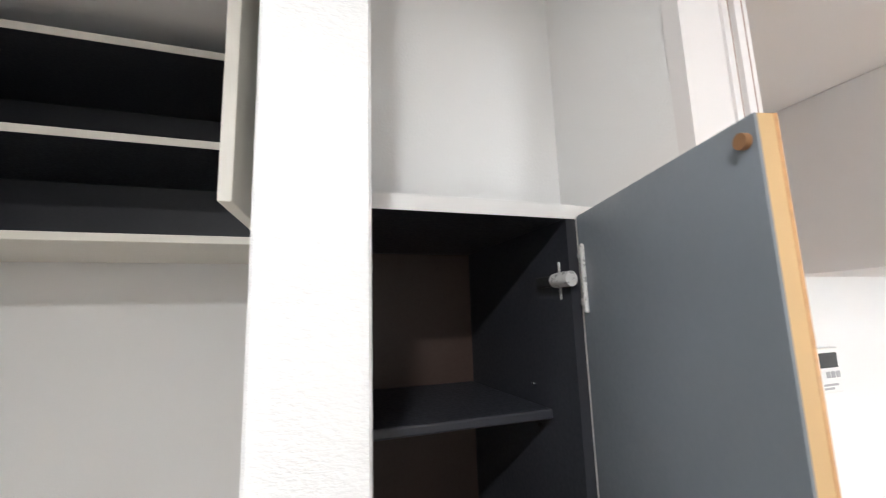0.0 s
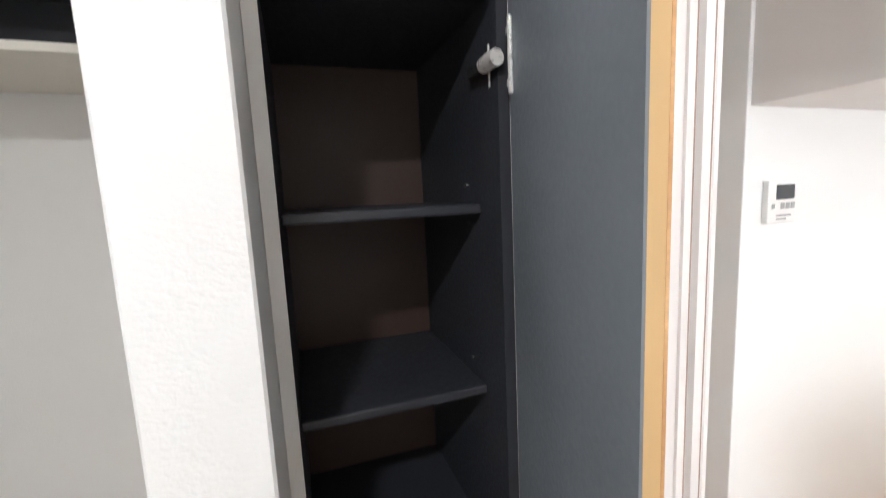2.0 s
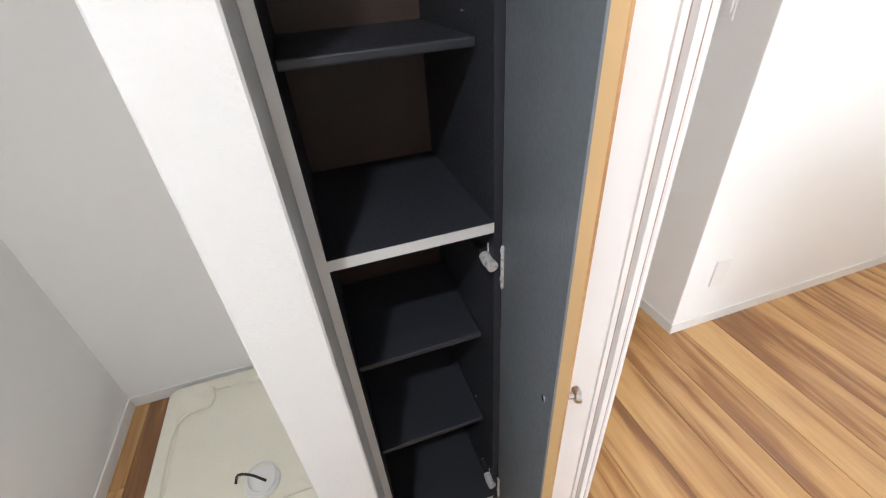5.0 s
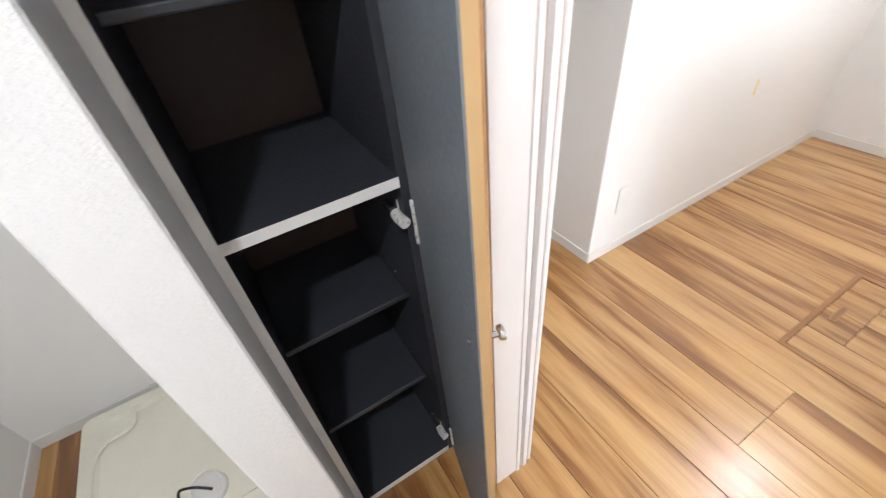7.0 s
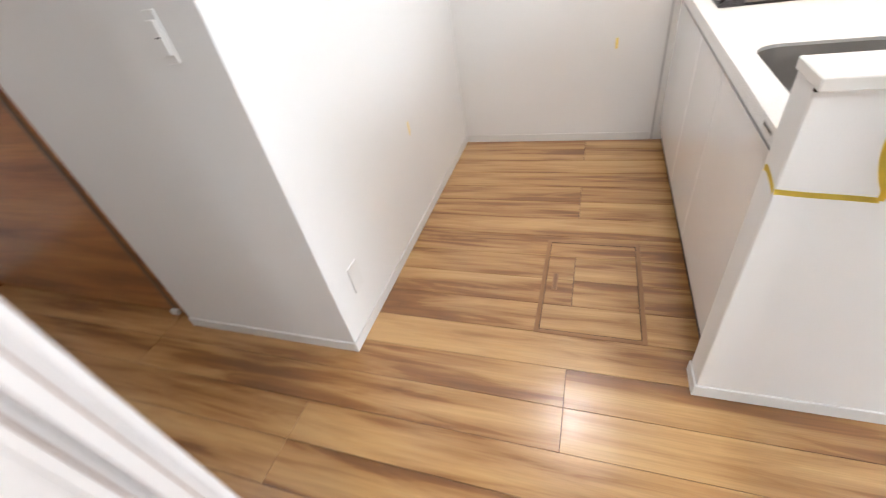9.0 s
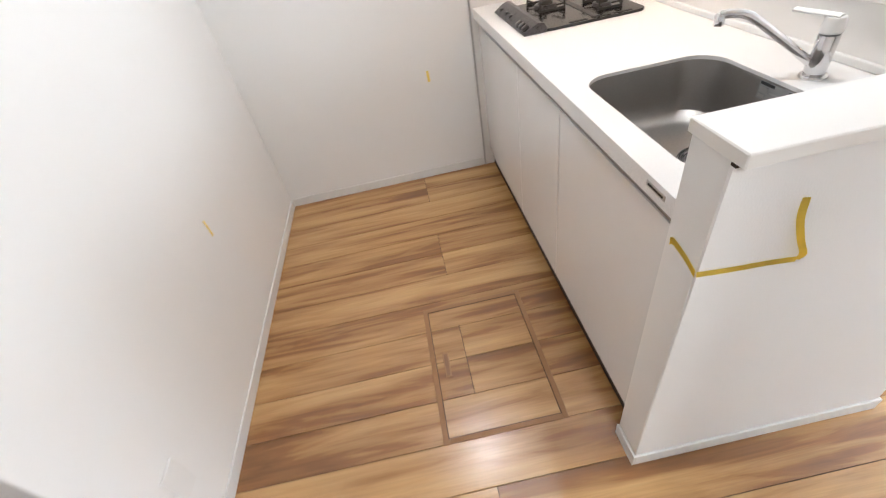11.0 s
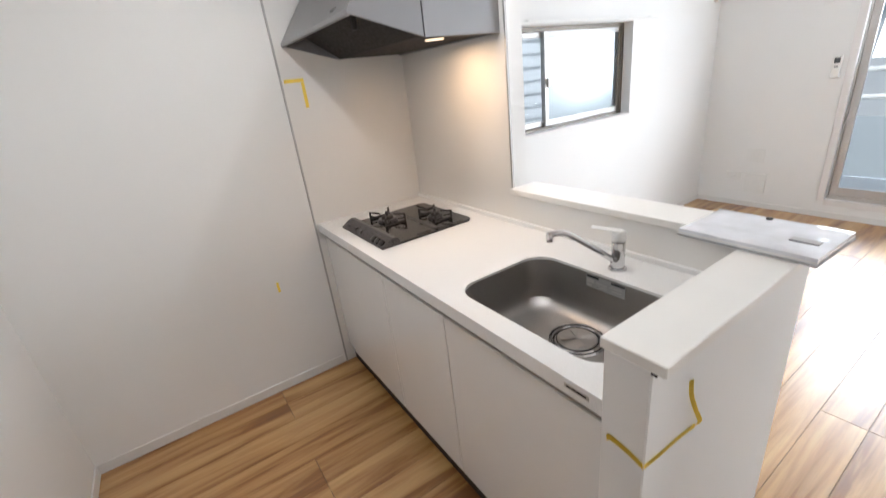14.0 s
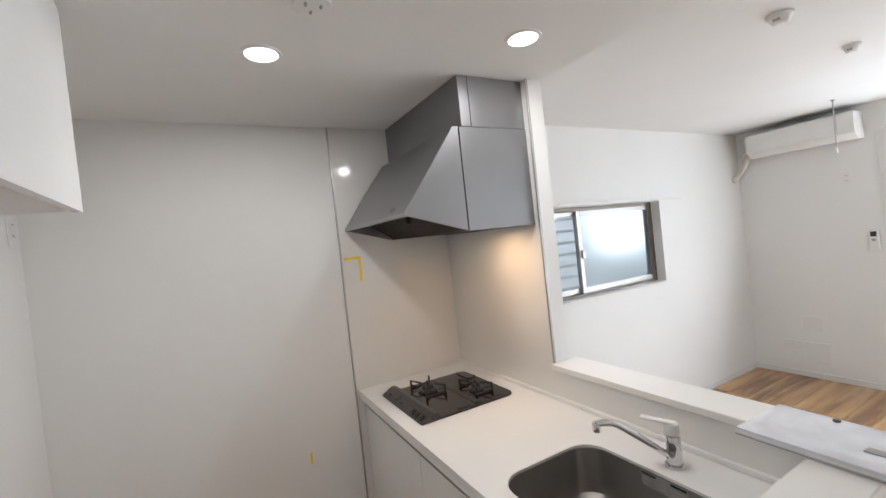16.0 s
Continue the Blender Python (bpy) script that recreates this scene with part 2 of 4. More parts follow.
def prism(profile, lo, hi, axis="x", bevel=0.0):
    """A profile (pairs in the two other axes) drawn out from lo to hi along an axis."""
    bm = bmesh.new()

    def place(a, b, c):
        return {"x": (c, a, b), "y": (a, c, b), "z": (a, b, c)}[axis]

    rings = [[bm.verts.new(place(a, b, c)) for a, b in profile] for c in (lo, hi)]
    bm.faces.new(rings[0])
    bm.faces.new(rings[1][::-1])
    n = len(profile)
    for i in range(n):
        bm.faces.new((rings[0][i], rings[0][(i + 1) % n], rings[1][(i + 1) % n], rings[1][i]))
    if bevel:
        bmesh.ops.bevel(bm, geom=bm.edges[:], offset=bevel, segments=1, affect="EDGES")
    return bm


def tube(points, r, seg=10, bm=None):
    """A round bar along points."""
    bm = bm or bmesh.new()
    pts = [Vector(p) for p in points]
    rings = []
    side = None
    for i, p in enumerate(pts):
        d = (pts[min(i + 1, len(pts) - 1)] - pts[max(i - 1, 0)]).normalized()
        side = d.orthogonal() if side is None else (side - d * side.dot(d))
        side.normalize()
        up = d.cross(side)
        rings.append([bm.verts.new(p + r * (side * math.cos(a) + up * math.sin(a))) for a in [2 * math.pi * k / seg for k in range(seg)]])
    for a, b in zip(rings, rings[1:]):
        for k in range(seg):
            bm.faces.new((a[k], a[(k + 1) % seg], b[(k + 1) % seg], b[k]))
    bm.faces.new(rings[0][::-1])
    bm.faces.new(rings[-1])
    return bm


def arc(points, n=8):
    """A smooth run through control points (Catmull-Rom)."""
    p = [Vector(q) for q in points]
    p = [2 * p[0] - p[1]] + p + [2 * p[-1] - p[-2]]
    out = []
    for i in range(1, len(p) - 2):
        for k in range(n):
            t = k / n
            out.append(0.5 * (2 * p[i] + (p[i + 1] - p[i - 1]) * t + (2 * p[i - 1] - 5 * p[i] + 4 * p[i + 1] - p[i + 2]) * t * t + (3 * p[i] - p[i - 1] - 3 * p[i + 1] + p[i + 2]) * t ** 3))
    return out + [p[-2]]


def round_rect(x0, x1, y0, y1, r, n=8):
    out = []
    for cx, cy, a0 in ((x1 - r, y1 - r, 0), (x0 + r, y1 - r, 90), (x0 + r, y0 + r, 180), (x1 - r, y0 + r, 270)):
        for k in range(n + 1):
            a = radians(a0 + 90 * k / n)
            out.append((cx + r * math.cos(a), cy + r * math.sin(a)))
    return out


def structure(name, bm, mat, label, category):
    return tagged(link(name, bm, mat), label, category, kind="structure")


def wall(name, boxes, mat=None, label="plain white papered wall", bevel=0.0):
    bm = bmesh.new()
    for b in boxes:
        box(*b, bevel, 1, bm)
    return structure(name, bm, mat or WALL, label, "wall")

# ---- structure ----
FAR, NICHE, BLOCK, HALL, SOUTH = 3.18, 0.947, 1.345, 1.825, -4.24
TOP = 2.45
floor = structure("floor", box(-1.0, 3.4, -4.44, 3.6, -0.12, -0.007), SUBFLOOR, "light brown wood plank floor with dark streaks", "floor")
wall("wall_east", [
    (FAR, FAR + 0.16, -1.70, NICHE, 0, TOP), (FAR, FAR + 0.16, SOUTH - 0.16, -2.93, 0, TOP),
    (FAR, FAR + 0.16, -2.93, -1.70, 0, 1.04), (FAR, FAR + 0.16, -2.93, -1.70, 1.71, TOP)])
wall("wall_kitchen_niche", [(BLOCK, FAR + 0.16, NICHE, HALL, 0, TOP)], None, "white papered wall block with a sharp corner", 0.002)
wall("wall_south", [
    (2.18, FAR, SOUTH - 0.16, SOUTH, 0, TOP), (-0.6, -0.2, SOUTH - 0.16, SOUTH, 0, TOP),
    (-0.2, 2.18, SOUTH - 0.16, SOUTH, 0, 0.14), (-0.2, 2.18, SOUTH - 0.16, SOUTH, 2.06, TOP)])
wall("wall_behind_stove", [(2.385, FAR, -0.978, -0.895, 0, TOP)], None, "white wall between kitchen and living room", 0.002)
wall("wall_counter_low", [(1.385, 1.478, -0.96, -0.254, 0, 0.980), (1.478, 2.385, -0.978, -0.895, 0, 0.980)], None, "low white papered wall round the kitchen counter", 0.003)
wall("wall_washroom_east", [(0.465, 0.577, 0.463, 3.5, 0, TOP), (0.465, 0.577, -1.0, -0.38, 0, TOP), (0.465, 0.577, -0.38, 0.463, 2.08, TOP)])
wall("wall_column", [(0.011, 0.107, 0.471, 1.38, 0, TOP)], COLUMN, "white wall end in embossed wallpaper", 0.003)
wall("wall_washroom_back", [(-0.9, 0.011, 1.38, 1.5, 0, TOP), (0.107, 0.465, 0.985, 1.1, 0, TOP)])
wall("wall_over_cabinet", [(0.107, 0.465, 0.70, 0.985, 1.805, TOP)])
wall("wall_washroom_west", [(-0.9, -0.75, -1.0, 1.38, 0, TOP)])
wall("wall_washroom_south", [(-0.9, 0.577, -1.12, -1.0, 0, TOP)])
wall("wall_living_west", [(-0.75, -0.6, SOUTH - 0.16, -1.12, 0, TOP)])
wall("wall_hall_end", [(0.465, 3.3, 3.5, 3.62, 0, TOP)])
wall("wall_hall_east", [(1.46, 1.58, HALL, 3.5, 0, TOP)])
structure("ceiling_washroom", box(-0.9, 0.577, -1.12, 1.5, 2.29, 2.41), CEILING, "flat white washroom ceiling", "ceiling")
structure("ceiling_kitchen", box(0.577, FAR + 0.16, -0.978, 3.6, CEIL, CEIL + 0.12), CEILING, "flat white papered kitchen ceiling", "ceiling")
structure("ceiling_living", box(-0.9, FAR + 0.16, SOUTH - 0.16, -0.978, CEIL_LIVING, CEIL_LIVING + 0.12), CEILING, "flat white living room ceiling", "ceiling")


def skirting(boxes):
    bm = bmesh.new()
    for b in boxes:
        box(*b, 0.0015, 1, bm)
    return structure("baseboard", bm, SKIRT, "thin white vinyl baseboard", "baseboard")


SK, ST = 0.05, 0.007
skirting([(FAR - ST, FAR, -0.235, NICHE - ST, 0, SK)])
skirting([(BLOCK - ST, FAR, NICHE - ST, NICHE, 0, SK)])
skirting([(BLOCK - ST, BLOCK, NICHE, HALL, 0, SK)])
skirting([(1.385 - ST, 1.385, -0.96, -0.254, 0, SK), (1.385 - ST, 1.478, -0.254, -0.254 + ST, 0, SK), (1.385 - ST, 1.478, -0.967, -0.96, 0, SK)])
skirting([(FAR - ST, FAR, SOUTH, -0.978, 0, SK)])
skirting([(2.18, FAR - ST, SOUTH, SOUTH + ST, 0, SK)])
skirting([(-0.2, 2.18, SOUTH, SOUTH + ST, 0, SK)])
skirting([(-0.75, 0.012, 1.372, 1.38, 0, SK), (-0.75, -0.743, -1.0, 1.372, 0, SK)])
skirting([(0.577, 0.584, 0.52, 3.5, 0, SK), (0.584, 1.40, 3.493, 3.5, 0, SK)])


def door_jamb():
    """The lining of the doorway with its stop and stepped architrave."""
    frame_ob = thing("door_frame", "white painted door frame with a stepped moulding", "door frame", (0.52, 0.44, 0))
    inv = Matrix.Translation((-0.52, -0.44, 0))
    for y, s in ((0.44, 1), (-0.36, -1)):
        prof = [(0.462, y + s * 0.0225), (0.462, y), (0.530, y), (0.530, y - s * 0.004), (0.540, y - s * 0.004), (0.5415, y + s * 0.008), (0.551, y + s * 0.008), (0.554, y - s * 0.003), (0.567, y - s * 0.003), (0.568, y + s * 0.006), (0.584, y + s * 0.006), (0.584, y + s * 0.0225)]
        bm = prism(prof, 0, 2.08, "z")
        bmesh.ops.transform(bm, matrix=inv, verts=bm.verts)
        part("jamb", bm, PAINT, frame_ob)
        # Thin brown strips draw the moulding's shadow lines in colour.
        for gx in (0.5412, 0.5665):
            bm = box(gx, gx + 0.0016, y - s * 0.0034, y + s * 0.002, 0, 2.05)
            bmesh.ops.transform(bm, matrix=inv, verts=bm.verts)
            part("groove", bm, GROOVESHADE, frame_ob, "fine brown strip standing for groove shadow")
        bm = box(0.577, 0.589, y + s * 0.003, y + s * 0.055, 0, 2.11, 0.003)
        bmesh.ops.transform(bm, matrix=inv, verts=bm.verts)
        part("architrave", bm, PAINT, frame_ob)
    bm = box(0.462, 0.584, -0.38, 0.46, 2.055, 2.08, 0.002)
    bmesh.ops.transform(bm, matrix=inv, verts=bm.verts)
    part("head", bm, PAINT, frame_ob)
    return frame_ob


door_jamb()


def ledge_cap():
    """The L-shaped ledge that caps the low wall."""
    ob = thing("counter_ledge", "cream laminate ledge capping the low counter wall", "ledge", (1.43, -0.6, 0.98))
    part("end_board", box(-0.070, 0.054, -0.42, 0.350, 0.0, 0.024, 0.002), CAP, ob)
    part("back_board", box(0.0545, 0.953, -0.42, -0.27, 0.0, 0.024, 0.002), CAP, ob)
    part("open_joint", box(-0.053, -0.043, 0.338, 0.3475, -0.006, 0.001), GAP, ob, "dark open joint under the corner")
    return ob


ledge_cap()

# ---- kitchen ----


def tall_panel(name, x0, x1, y0, y1, z0, z1):
    return tagged(link(name, box(x0, x1, y0, y1, z0, z1, 0.0008), PANEL), "glossy off-white kitchen wall panel round the stove", "wall panel", kind="structure")


tall_panel("wall_panel_east", FAR - 0.006, FAR, -0.889, -0.252, 0.0, CEIL)
tall_panel("wall_panel_back", 2.388, FAR - 0.006, -0.895, -0.889, 0.85, CEIL)
structure("trim", box(FAR - 0.010, FAR, -0.252, -0.244, 0.0, CEIL, 0.001), ALU, "thin grey metal edge strip of the wall panel", "trim")
structure("trim", box(2.379, 2.388, -0.897, -0.886, 1.004, CEIL, 0.001), ALU, "thin grey metal edge strip of the wall panel", "trim")

XL, XR, YF, YB = 3.172, 1.480, -0.262, -0.887
SPLITS = [XR + 0.010, 2.075, 2.512, 3.090]


def base_cabinet(x0, x1, label, door_x1):
    """One floor unit: carcass, recessed plinth and gloss front."""
    ob = thing("base_cabinet", label, "kitchen cabinet", ((x0 + x1) / 2, -0.55, 0), "kitchen base cabinets")
    inv = Matrix.Translation(-ob.location)

    def put(name, bm, mat, lab=""):
        bmesh.ops.transform(bm, matrix=inv, verts=bm.verts)
        return part(name, bm, mat, ob, lab)

    put("body", box(x0, x1, -0.87, -0.302, 0.10, 0.62), LACQUER)
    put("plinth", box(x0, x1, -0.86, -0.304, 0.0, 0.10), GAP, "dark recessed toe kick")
    # Dark strip fills the door gap, its shade given as colour.
    put("gap_shade", box(x0 - 0.0004, x0 + 0.0012, -0.302, -0.2835, 0.10, 0.772), GAP, "dark strip for the shaded gap beside the door")
    put("door", box(x0 + 0.0015, door_x1 - 0.0015, -0.300, -0.281, 0.092, 0.772, 0.0012), LACQUER)
    if x1 > door_x1:
        put("filler", box(door_x1 + 0.001, x1, -0.30, -0.284, 0.105, 0.772, 0.001), LACQUER)
    put("finger_rail", box(x0, x1, -0.315, -0.2835, 0.774, 0.808, 0.001), RAILSHADE, "aluminium finger rail in a shaded tone")
    return ob


base_cabinet(SPLITS[0], SPLITS[1] - 0.0005, "white gloss sink cabinet under a white worktop", SPLITS[1])
base_cabinet(SPLITS[1] + 0.0005, SPLITS[2] - 0.0005, "narrow white gloss cabinet under a white worktop", SPLITS[2])
base_cabinet(SPLITS[2] + 0.0005, XL, "white gloss cabinet under the gas hob", SPLITS[3])

SX0, SX1, SY0, SY1, SR = 1.528, 2.070, -0.710, -0.333, 0.08


def worktop():
    bm = bmesh.new()
    outer = [(XR, YB), (XL, YB), (XL, YF), (XR, YF)]
    hole = round_rect(SX0, SX1, SY0, SY1, SR)
    edges = []
    for loop in (outer, hole):
        vs = [bm.verts.new((x, y, 0.85)) for x, y in loop]
        edges += [bm.edges.new((vs[i], vs[(i + 1) % len(vs)])) for i in range(len(vs))]
    bmesh.ops.triangle_fill(bm, use_beauty=True, edges=edges)
    got = bmesh.ops.extrude_face_region(bm, geom=bm.faces[:])
    bmesh.ops.translate(bm, vec=(0, 0, -0.042), verts=[v for v in got["geom"] if isinstance(v, bmesh.types.BMVert)])
    ob = thing("worktop", "white kitchen worktop with a cut-out for the sink", "worktop", (2.3, -0.55, 0.85))
    inv = Matrix.Translation((-2.3, 0.55, -0.85))
    bmesh.ops.transform(bm, matrix=inv, verts=bm.verts)
    part("slab", bm, WORKTOP, ob)
    bm = box(XR, XL, YB, YB + 0.014, 0.85, 0.868, 0.003, 2)
    bmesh.ops.transform(bm, matrix=inv, verts=bm.verts)
    part("upstand", bm, WORKTOP, ob)
    bm = box(XR, 2.388, YB - 0.006, YB - 0.001, 0.85, 0.980)
    bmesh.ops.transform(bm, matrix=inv, verts=bm.verts)
    part("splashback", bm, PANEL, ob)
    bm = box(1.512, 1.575, YF, YF + 0.0015, 0.826, 0.838, 0.0005)
    bmesh.ops.transform(bm, matrix=inv, verts=bm.verts)
    badge = part("badge", bm, ALU, ob, "small metal maker's badge")
    bm = box(1.518, 1.569, YF + 0.0015, YF + 0.002, 0.8295, 0.8345)
    bmesh.ops.transform(bm, matrix=inv, verts=bm.verts)
    part("print", bm, SCREEN, badge)


worktop()


def sink():
    ob = thing("kitchen_sink", "brushed stainless steel sink with rounded corners", "sink", (1.80, -0.53, 0.67))
    inv = Matrix.Translation((-1.80, 0.53, -0.67))
    bm = bmesh.new()
    levels = [(0.0, 0.846, 0.0), (0.003, 0.835, 0.0), (0.008, 0.74, 0.0), (0.016, 0.70, 0.0), (0.032, 0.682, 0.01), (0.058, 0.675, 0.02)]
    rings = []
    for inset, z, dr in levels:
        loop = round_rect(SX0 - 0.002 + inset, SX1 + 0.002 - inset, SY0 - 0.002 + inset, SY1 + 0.002 - inset, max(0.03, SR - inset * 0.4 + dr))
        rings.append([bm.verts.new((x, y, z)) for x, y in loop])
    for a, b in zip(rings, rings[1:]):
        for i in range(len(a)):
            bm.faces.new((a[i], a[(i + 1) % len(a)], b[(i + 1) % len(a)], b[i]))
    bm.faces.new(rings[-1])
    bmesh.ops.transform(bm, matrix=inv, verts=bm.verts)
    basin = part("basin", bm, SINKSTEEL, ob, "", True)
    sol = basin.modifiers.new("thickness", "SOLIDIFY")
    sol.thickness, sol.offset = 0.0012, 0.0
    c = (1.80, -0.585)
    bm = bmesh.new()
    for r0, r1, z in ((0.088, 0.080, 0.677), (0.074, 0.066, 0.6775)):
        for k in range(40):
            a0, a1 = 2 * math.pi * k / 40, 2 * math.pi * (k + 1) / 40
            v = [bm.verts.new((c[0] + r * math.cos(a), c[1] + r * math.sin(a), zz)) for r, a, zz in ((r0, a0, z - 0.001), (r0, a1, z - 0.001), ((r0 + r1) / 2, a1, z + 0.003), ((r0 + r1) / 2, a0, z + 0.003))]
            bm.faces.new(v)
            w = [bm.verts.new((c[0] + r * math.cos(a), c[1] + r * math.sin(a), zz)) for r, a, zz in (((r0 + r1) / 2, a0, z + 0.003), ((r0 + r1) / 2, a1, z + 0.003), (r1, a1, z - 0.002), (r1, a0, z - 0.002))]
            bm.faces.new(w)
    bmesh.ops.remove_doubles(bm, verts=bm.verts, dist=1e-5)
    bmesh.ops.transform(bm, matrix=inv, verts=bm.verts)
    part("drain_ring", bm, CHROME, ob, "", True)
    bm = cyl(0.063, 0.004, Matrix.Translation((c[0], c[1], 0.678)), 0.058, 36)
    bmesh.ops.transform(bm, matrix=inv, verts=bm.verts)
    lid = part("drain_cover", bm, SINKSTEEL, ob, "dished steel drain cover", True)
    for k in range(4):
        a = 0.7 + k * math.pi / 2
        bm = bmesh.new()
        p = Vector((c[0], c[1], 0.6805))
        vs = [bm.verts.new(p), bm.verts.new(p + Vector((0.052 * math.cos(a), 0.052 * math.sin(a), 0.0))), bm.verts.new(p + Vector((0.05 * math.cos(a + 0.5), 0.05 * math.sin(a + 0.5), 0.006)))]
        bm.faces.new(vs)
        got = bmesh.ops.extrude_face_region(bm, geom=bm.faces[:])
        bmesh.ops.translate(bm, vec=(0, 0, -0.0015), verts=[v for v in got["geom"] if isinstance(v, bmesh.types.BMVert)])
        bmesh.ops.transform(bm, matrix=inv, verts=bm.verts)
        part("vane", bm, SINKSTEEL, lid)
    # Black rings added to draw the dark groove lines round the drain.
    for r in (0.0785, 0.0625):
        bm = tube([(c[0] + r * math.cos(a), c[1] + r * math.sin(a), 0.6785) for a in [2 * math.pi * k / 40 for k in range(41)]], 0.0018, 6)
        bmesh.ops.transform(bm, matrix=inv, verts=bm.verts)
        part("drain_groove_ring", bm, RUBBER, ob, "black ring drawn for a dark groove", True)
    ys = SY0 + 0.0052
    bm = box(1.724, 1.862, ys, ys + 0.001, 0.797, 0.840)
    bmesh.ops.transform(bm, matrix=inv, verts=bm.verts)
    sticker = part("sticker", bm, GREYPLASTIC, ob, "grey printed care sticker")
    for u0, u1, z0, z1, mat in ((1.815, 1.860, 0.831, 0.838, SCREEN), (1.726, 1.772, 0.831, 0.838, SCREEN), (1.832, 1.858, 0.812, 0.826, ALU), (1.840, 1.858, 0.801, 0.808, ALU), (1.785, 1.825, 0.816, 0.820, ALU), (1.785, 1.820, 0.806, 0.810, ALU), (1.735, 1.775, 0.818, 0.822, ALU), (1.735, 1.768, 0.807, 0.811, ALU)):
        bm = box(u0, u1, ys + 0.001, ys + 0.0014, z0, z1)
        bmesh.ops.transform(bm, matrix=inv, verts=bm.verts)
        part("print", bm, mat, sticker)


sink()


def faucet():
    bx, by = 1.80, -0.775
    ob = thing("kitchen_faucet", "chrome single-lever faucet with a long slanted spout", "faucet", (bx, by, 0.85))

    def put(name, bm, lab="", mat=None, parent=None):
        return part(name, bm, mat or CHROME, parent or ob, lab, True)

    put("base", cyl(0.029, 0.008, Matrix.Translation((0, 0, 0.004)), 0.027, 28, 0.002))
    put("body", cyl(0.0215, 0.085, Matrix.Translation((0, 0, 0.050)), 0.0205, 28, 0.002))
    put("cap", cyl(0.0225, 0.034, Matrix.Translation((0, 0, 0.1115)), 0.019, 28, 0.005), "white lever cap", PLASTIC)
    lever = [(-0.012, 0, 0.126), (0.02, 0.012, 0.130), (0.050, 0.024, 0.134), (0.070, 0.032, 0.137)]
    bm = tube(arc(lever, 5), 0.0085, 10)
    bmesh.ops.scale(bm, vec=(1, 1.2, 0.55), space=Matrix.Translation((0, 0, -0.134)), verts=bm.verts)
    put("lever", bm, "white flat lever", PLASTIC)
    spout = put("spout", tube(arc([(0.006, 0.010, 0.030), (0.036, 0.058, 0.074), (0.072, 0.118, 0.126), (0.086, 0.141, 0.141), (0.098, 0.160, 0.145), (0.112, 0.184, 0.143)], 6), 0.0095, 14))
    tip = look((0.111, 0.183, 0.134), (0.113, 0.187, 0.0))
    put("aerator", cyl(0.0115, 0.026, tip, 0.0115, 20, 0.002), "", None, spout)


faucet()


def hob():
    x0, x1, y0, y1 = 2.557, 2.992, -0.792, -0.325
    ob = thing("gas_hob", "black two-burner gas hob with iron pan supports set in the worktop", "gas hob", ((x0 + x1) / 2, -0.56, 0.85))
    inv = Matrix.Translation(-ob.location)

    def put(name, bm, mat, lab="", smooth=False, parent=None):
        bmesh.ops.transform(bm, matrix=inv, verts=bm.verts)
        return part(name, bm, mat, parent or ob, lab, smooth)

    put("glass_top", prism(round_rect(x0, x1, y0, y1 - 0.07, 0.028, 5), 0.851, 0.861, "z", 0.0015), HOBBLACK, "", True)
    front = put("control_panel", prism([(y1 - 0.088, 0.851), (y1 - 0.088, 0.868), (y1 - 0.075, 0.884), (y1 - 0.055, 0.887), (y1 - 0.035, 0.878), (y1, 0.856), (y1, 0.851)], x0, x1, "x", 0.0015), HOBGREY, "dark grey sloping control panel")
    tilt = pose(0, 0, 0, -32, 0, 0)
    for k, kx in enumerate((2.588, 2.625, 2.662)):
        bm = cyl(0.0155, 0.012, Matrix.Translation((kx, y1 - 0.014, 0.872)) @ tilt, 0.0135, 20, 0.002)
        put("knob", bm, HOBBLACK, "black round knob", True, front)
    for kx in (2.80, 2.86, 2.94):
        put("button", box(kx - 0.009, kx + 0.009, y1 - 0.026, y1 - 0.012, 0.8645, 0.8755, 0.001), HOBGREY, "small grey push button", False, front)
    put("centre_strip", box(x0 + 0.03, x1 - 0.012, -0.622, -0.596, 0.861, 0.8625), HOBGREY)
    for sy in (-0.74, -0.655, -0.57):
        put("vent_slot", box(x0 + 0.012, x0 + 0.024, sy, sy + 0.065, 0.861, 0.8625), IRON)
    put("grill_vent", box(2.86, 2.97, y0 + 0.012, y0 + 0.055, 0.861, 0.866, 0.001), HOBGREY)
    for bx, by, r in ((2.870, -0.515, 0.050), (2.715, -0.690, 0.038)):
        burner = put("burner", cyl(r, 0.012, Matrix.Translation((bx, by, 0.867)), r * 0.9, 28, 0.002), HOBGREY, "", True)
        put("burner_cap", cyl(r * 0.62, 0.016, Matrix.Translation((bx, by, 0.880)), r * 0.5, 24, 0.003), IRON, "", True, burner)
        put("sensor", cyl(0.008, 0.024, Matrix.Translation((bx, by, 0.896)), 0.007, 12, 0.001), HOBGREY, "grey heat sensor", True, burner)
        R = r + 0.034
        for q in (-1, 1):
            xa = bx + q * R
            bm = box(xa - 0.0035, xa + 0.0035, by - R * 0.62, by + R * 0.62, 0.8615, 0.870, 0.001)
            for v in (-1, 1):
                yv = by + v * R * 0.60
                box(xa - 0.004, xa + 0.004, yv - 0.004, yv + 0.004, 0.8615, 0.901, 0.001, 1, bm)
                tube([Vector((xa, yv, 0.898)), Vector((bx + q * r * 0.62, by + v * r * 0.42, 0.895))], 0.0042, 4, bm)
                tube([Vector((xa, yv, 0.880)), Vector((bx + q * r * 1.05, by + v * r * 0.6, 0.872))], 0.0038, 4, bm)
            put("pan_support", bm, IRON)


hob()


